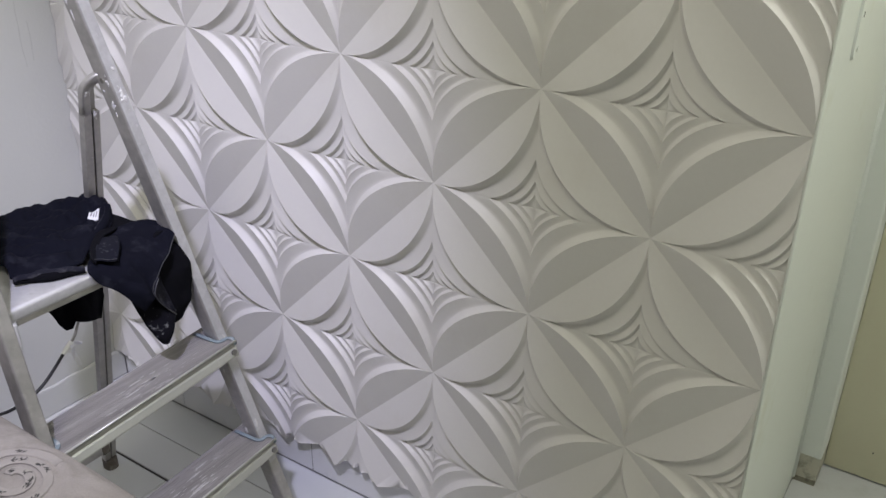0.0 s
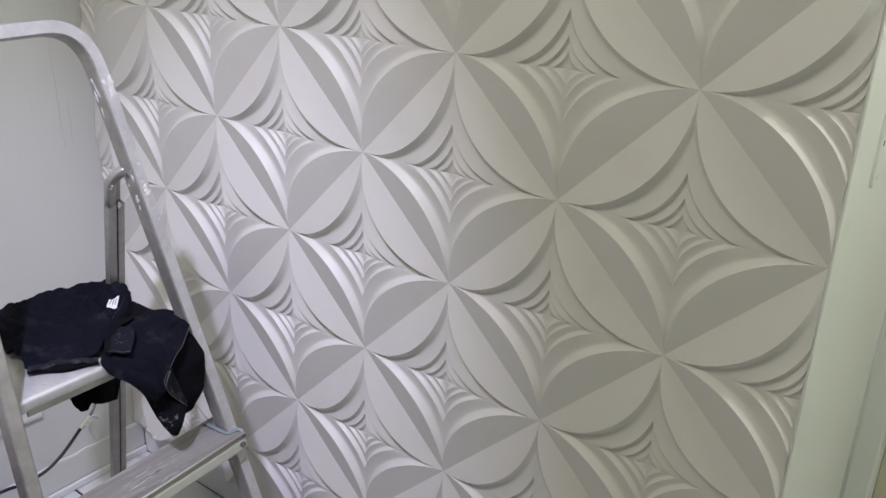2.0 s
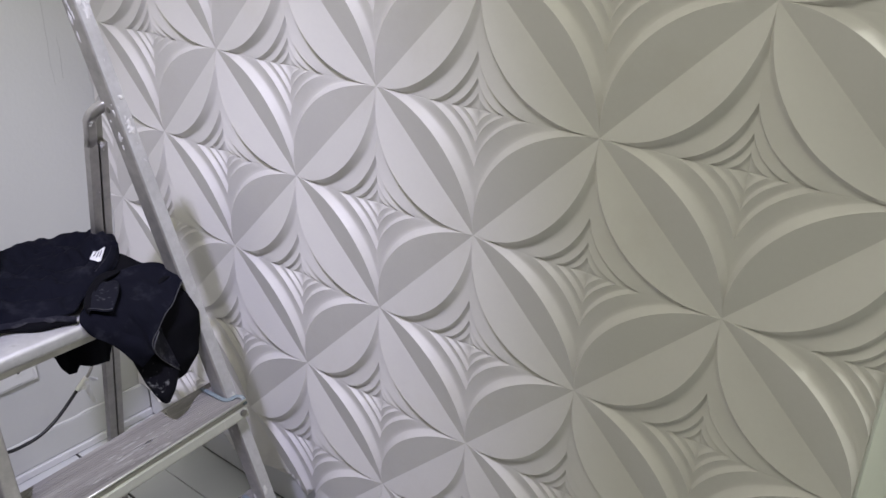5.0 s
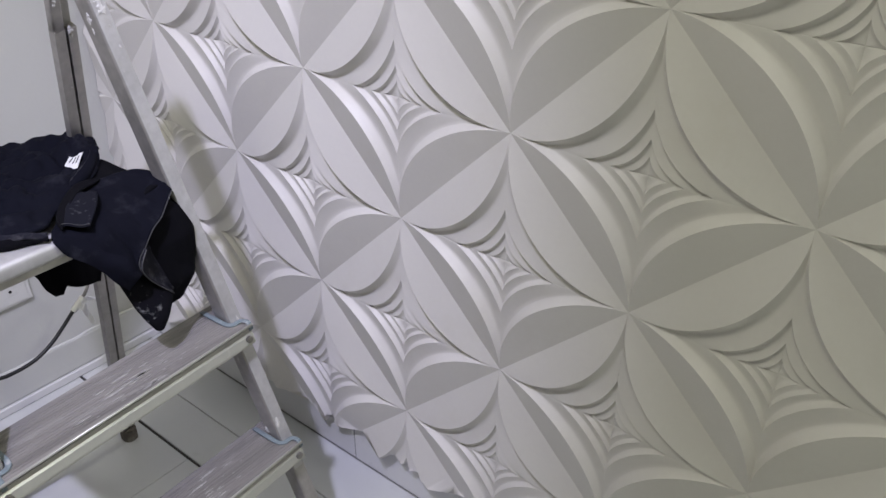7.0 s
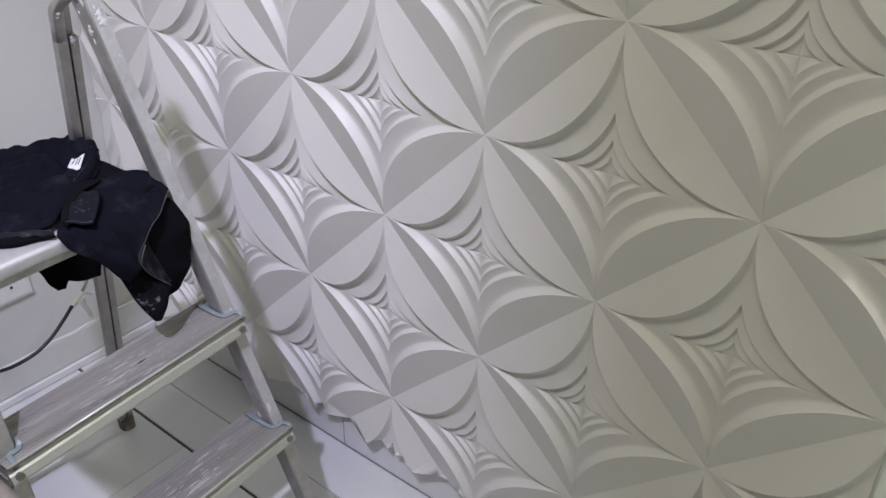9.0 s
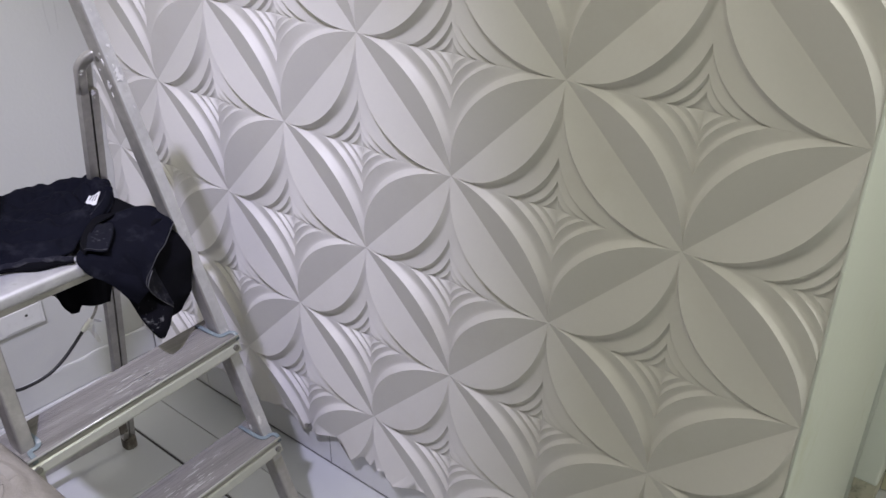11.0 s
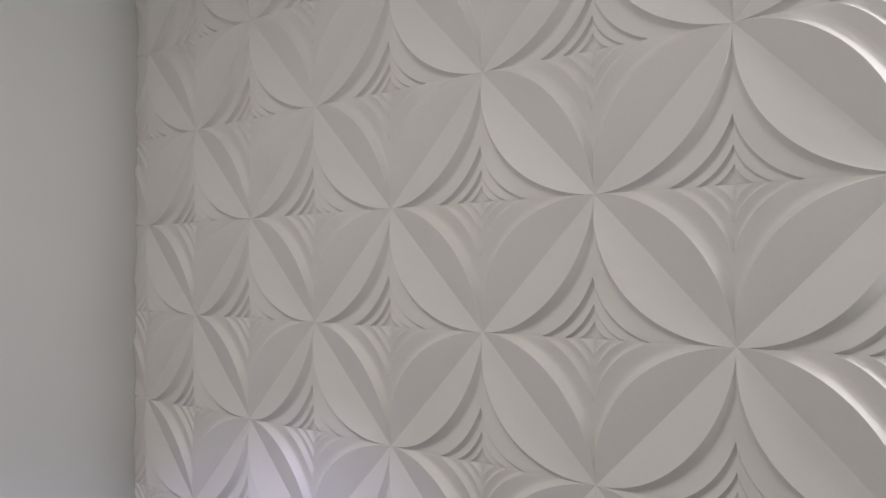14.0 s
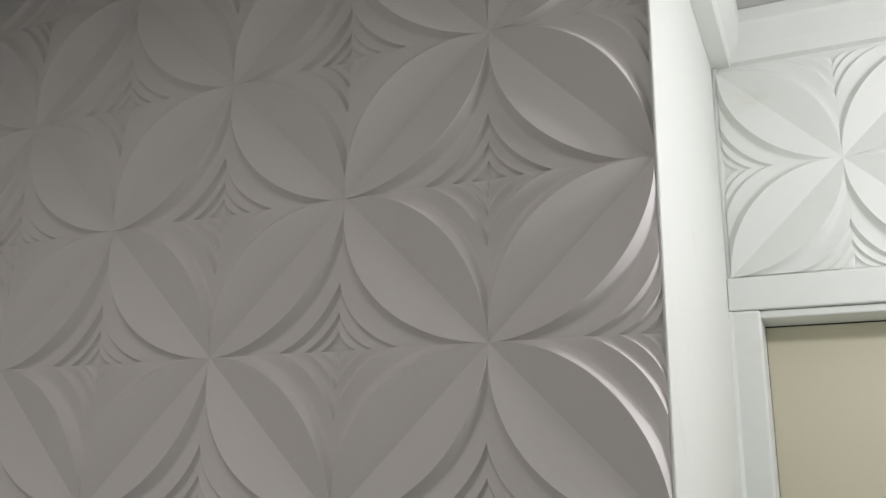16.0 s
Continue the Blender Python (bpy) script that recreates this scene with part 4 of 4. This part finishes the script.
    # sleeve that hangs behind the platform
    def drape(u, v):
        low = float(np.interp(u, (0, 0.12, 0.20, 0.28, 0.39, 0.43, 0.65, 0.9, 1), (0.588, 0.576, 0.545, 0.528, 0.529, 0.543, 0.528, 0.517, 0.560)))
        z = 0.768 + (low - 0.768) * v
        return (-0.772 + 0.008 * math.sin(9 * u + 3 * v) + 0.006 * fold(u * 3, v * 3, 1.0), -0.430 + 0.126 * u, z)

    add("hanging_sleeve", sheet(drape, 44, 20, 0.012), NAVY_SHADE)

    # collar rolled along the wall-side edge of the back
    roll_line = curve([(-0.738, -0.308, 0.782), (-0.700, -0.316, 0.786), (-0.662, -0.334, 0.787), (-0.632, -0.358, 0.786), (-0.608, -0.386, 0.785), (-0.592, -0.410, 0.784)])

    def collar(u, v):
        turn = -0.9 + 4.0 * v
        r = 0.0085 + 0.002 * math.sin(9 * u + 1)
        return roll_line(u) + Vector((0.55, 0.83, 0)) * (r * math.cos(turn) - 0.006) + Vector((0, 0, 0.8 * r * math.sin(turn) - 0.002))

    add("collar", sheet(collar, 36, 14, 0.003), NAVY)
    add("seam", sweep([Vector(collar(0.15 + 0.8 * k / 20, 0.62)) + Vector((0.001, -0.001, 0.0016)) for k in range(21)], disc(0.0006, 6), (0, 0, 1)), NAVY_LIT_DUSTY, None, "dusty worn seam")

    # sewn label, flat on the back beside the collar
    ground = max(spread(i / 40, j / 30)[2] for i in range(41) for j in range(31) if math.hypot(spread(i / 40, j / 30)[0] + 0.651, spread(i / 40, j / 30)[1] + 0.372) < 0.018)
    corner_a, corner_b, corner_c, corner_d = Vector((-0.641, -0.391, 0)), Vector((-0.625, -0.382, 0)), Vector((-0.664, -0.350, 0)), Vector((-0.674, -0.363, 0))

    def card(u, v, lift=0.0):
        return corner_a.lerp(corner_b, u).lerp(corner_d.lerp(corner_c, u), v) + Vector((0, 0, ground + 0.0015 + 0.0015 * math.cos(5 * u + 2 * v) + lift))

    tag = add("label", sheet(card, 8, 10, 0.001), PAPER, None, "small white sewn label with unreadable print")
    for k in range(3):
        add("print_bar", sheet(lambda u, v: card(0.18 + 0.25 * k + 0.06 * u + 0.08 * v, 0.30 + 0.40 * v, 0.0009), 2, 4, 0.0006), NAVY_WORN, tag)
    return root


jacket()

# ---- wall fittings ----


def socket_plate():
    base = Vector((LEFT + 0.001, -0.310, 0.279))
    root = thing("socket_plate", base, "white plastic wall socket plate with one small hole", "socket")
    part("plate", local(box(LEFT - 0.0005, LEFT + 0.009, -0.370, -0.253, 0.246, 0.310, 0.003), base), PALE_PLASTIC, root)
    part("frame", local(box(LEFT + 0.0085, LEFT + 0.011, -0.361, -0.262, 0.253, 0.303, 0.001, 1), base), PALE_PLASTIC, root)
    part("hole", local(sweep([(LEFT + 0.0108, -0.296, 0.283), (LEFT + 0.0116, -0.296, 0.283)], disc(0.0035, 10), (0, 1, 0)), base), DARK, root, "dark screw hole")


socket_plate()


def power_cable():
    base = Vector((-1.06, -0.93, 0.0))
    root = thing("power_cable", base, "black power cable with a white taped joint slung behind the ladder", "cable")
    x = -1.06

    def run(points, r, mat, name, label=""):
        pts = [Vector(p) for p in points]
        fine = []
        for i in range(len(pts) - 1):
            p0, p1, p2, p3 = pts[max(i - 1, 0)], pts[i], pts[i + 1], pts[min(i + 2, len(pts) - 1)]
            for k in range(6):
                t = k / 6
                fine.append(0.5 * ((2 * p1) + (p2 - p0) * t + (2 * p0 - 5 * p1 + 4 * p2 - p3) * t * t + (3 * p1 - p0 - 3 * p2 + p3) * t ** 3))
        fine.append(pts[-1])
        return part(name, local(sweep(fine, disc(r, 8), (1, 0, 0)), base), mat, root, label, smooth=True)

    run([(x, -0.252, 0.297), (x, -0.285, 0.268), (x, -0.318, 0.244), (x, -0.356, 0.228), (x, -0.405, 0.225), (x, -0.450, 0.233), (x + 0.01, -0.52, 0.235), (x + 0.02, -0.66, 0.19), (x + 0.03, -0.82, 0.07), (x + 0.03, -0.93, 0.006)], 0.0038, CABLE, "cord")
    run([(x, -0.232, 0.311), (x, -0.219, 0.325), (x, -0.209, 0.343), (x + 0.03, -0.205, 0.40), (x + 0.12, -0.235, 0.48), (x + 0.22, -0.275, 0.54), (-0.775, -0.325, 0.585)], 0.0032, STEEL, "cord", "grey bare cord")
    run([(x, -0.256, 0.293), (x, -0.243, 0.303), (x, -0.229, 0.314)], 0.0062, PALE_PLASTIC, "joint", "white taped joint")
    for k, (dy, dz) in enumerate(((0.016, -0.050), (0.030, 0.004))):
        def flap(u, v, dy=dy, dz=dz, k=k):
            side = (u - 0.5) * 0.018 * (1 - 0.6 * v)
            return (x + 0.006 + 0.004 * math.sin(6 * v + 2 * u + k), -0.240 + dy * v + side * (0.9 if k == 0 else 0.2), 0.303 + dz * v + side * (0.3 if k == 0 else 0.9) + 0.004 * math.sin(4 * v))
        part("tape", local(sheet(flap, 6, 12, 0.001), base), PAPER, root, "loose white tape end")


power_cable()


def nail(y, z):
    ob = part("nail_hole", sweep([(LEFT + 0.0002, y, z), (LEFT + 0.0016, y, z)], disc(0.004, 8), (0, 1, 0)), DARK)
    tagged(ob, "small dark nail hole at the wall's upper edge", "nail hole", "nail holes under the ceiling")


for y, z in ((-0.16, 2.722), (-0.05, 2.724)):
    nail(y, z)
rust = part("rust_run", box(LEFT + 0.0002, LEFT + 0.003, -0.012, -0.006, 2.63, 2.715, 0.001, 1), RUST)
tagged(rust, "thin brown rust run in the upper corner", "rust stain")

# ---- the covered sofa ----


def sofa():
    base = Vector((-0.35, -0.90, 0.0))
    root = thing("sofa", base, "sofa back under a beige cover with scroll embroidery", "sofa")

    scrolls = ((-0.246, -0.790, 2.3, 0.062), (-0.145, -0.800, 2.0, 0.050), (-0.385, -0.795, 2.0, 0.052), (-0.03, -0.79, 2.1, 0.055), (-0.215, -0.885, 1.8, 0.045), (-0.33, -0.89, 1.9, 0.048))

    def cover_relief(x, y, u, v):
        k = 0.004 * fold(u * 6, v * 3, 1.7)
        for cx, cy, turns, r0 in scrolls:
            dx, dy = x - cx, (y - cy) / 0.8
            r = math.hypot(dx, dy)
            if r < 1.5 * r0:
                k += 0.0016 * math.cos(2 * math.pi * (r / 0.024 + math.atan2(dy, dx) / (2 * math.pi))) * min(1.0, (1.5 * r0 - r) / 0.02)
        return k

    def shell(u, v):
        # u along the sofa, v over the back from the ladder side to the seat side
        x = -1.05 + 1.28 * u
        ang = math.pi * (v - 0.12) / 0.76
        if v < 0.12:
            y, z = -0.706, 0.05 + (0.60 - 0.05) * v / 0.12
        elif v > 0.88:
            y, z = -1.028, 0.60 - 0.3 * (v - 0.88) / 0.12
        else:
            y = -0.867 + 0.161 * math.copysign(abs(math.cos(ang)) ** 0.36, math.cos(ang))
            z = 0.60 + 0.108 * abs(math.sin(ang)) ** 0.45
        soft = min(1.0, min(u, 1 - u) * 14) ** 0.5
        z = z - 0.04 * (1 - soft)
        k = cover_relief(x, y, u, v)
        return (x, y, z + k) if 0.16 < v < 0.84 else (x, y + 0.004 * fold(u * 6, v * 3, 1.7), z + k)

    part("cover", local(sheet(shell, 190, 120, 0.008), base), FABRIC, root, smooth=True)
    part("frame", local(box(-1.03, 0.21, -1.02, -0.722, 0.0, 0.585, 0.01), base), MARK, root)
    part("seat", local(box(-1.03, 0.21, -1.55, -1.035, 0.10, 0.42, 0.05, 4), base), FABRIC, root, smooth=True)
    # raised spiral embroidery with dark stitches
    rng = random.Random(3)
    for cx, cy, turns, r0 in scrolls:
        pts = []
        for k in range(46):
            t = k / 45
            a = 2 * math.pi * turns * t + cx * 20
            r = r0 * (1 - 0.82 * t)
            px, py = cx + r * math.cos(a), cy + r * 0.8 * math.sin(a)
            c = (py + 0.867) / 0.161
            c = max(-0.98, min(0.98, c))
            ang = math.acos(math.copysign(abs(c) ** (1 / 0.36), c))
            pz = 0.60 + 0.108 * abs(math.sin(ang)) ** 0.45 + 0.0036 + cover_relief(px, py, (px + 1.05) / 1.28, 0.12 + 0.76 * ang / math.pi)
            pts.append((px, py, pz))
        cord = part("embroidery", local(sweep(pts, rounded(0.0026, 0.012, 0.0012), (0, 0, 1)), base), SCROLL, root, smooth=True)
        bm = bmesh.new()
        for k in range(3, 44):
            if k % 8 < 3 or rng.random() < 0.15:
                continue
            p = Vector(pts[k])
            d = (Vector(pts[k + 1]) - p).normalized()
            side = Vector((-d.y, d.x, 0))
            o = Vector((0, 0, 0.0016))
            for m in range(6):
                c = p + o + d * rng.uniform(-0.004, 0.004) + side * rng.uniform(-0.003, 0.003)
                way = (d * rng.uniform(0.3, 1) + side * rng.uniform(-0.8, 0.8)).normalized() * rng.uniform(0.0020, 0.0042)
                wide = Vector((-way.y, way.x, 0)).normalized() * rng.uniform(0.0006, 0.0012)
                bm.faces.new([bm.verts.new(c + e) for e in (way, wide, -way, -wide)])
        tagged(part("stitches", local(bm, base), MARK, cord), "dark broken stitches", kind="stuff")
    return root


sofa()
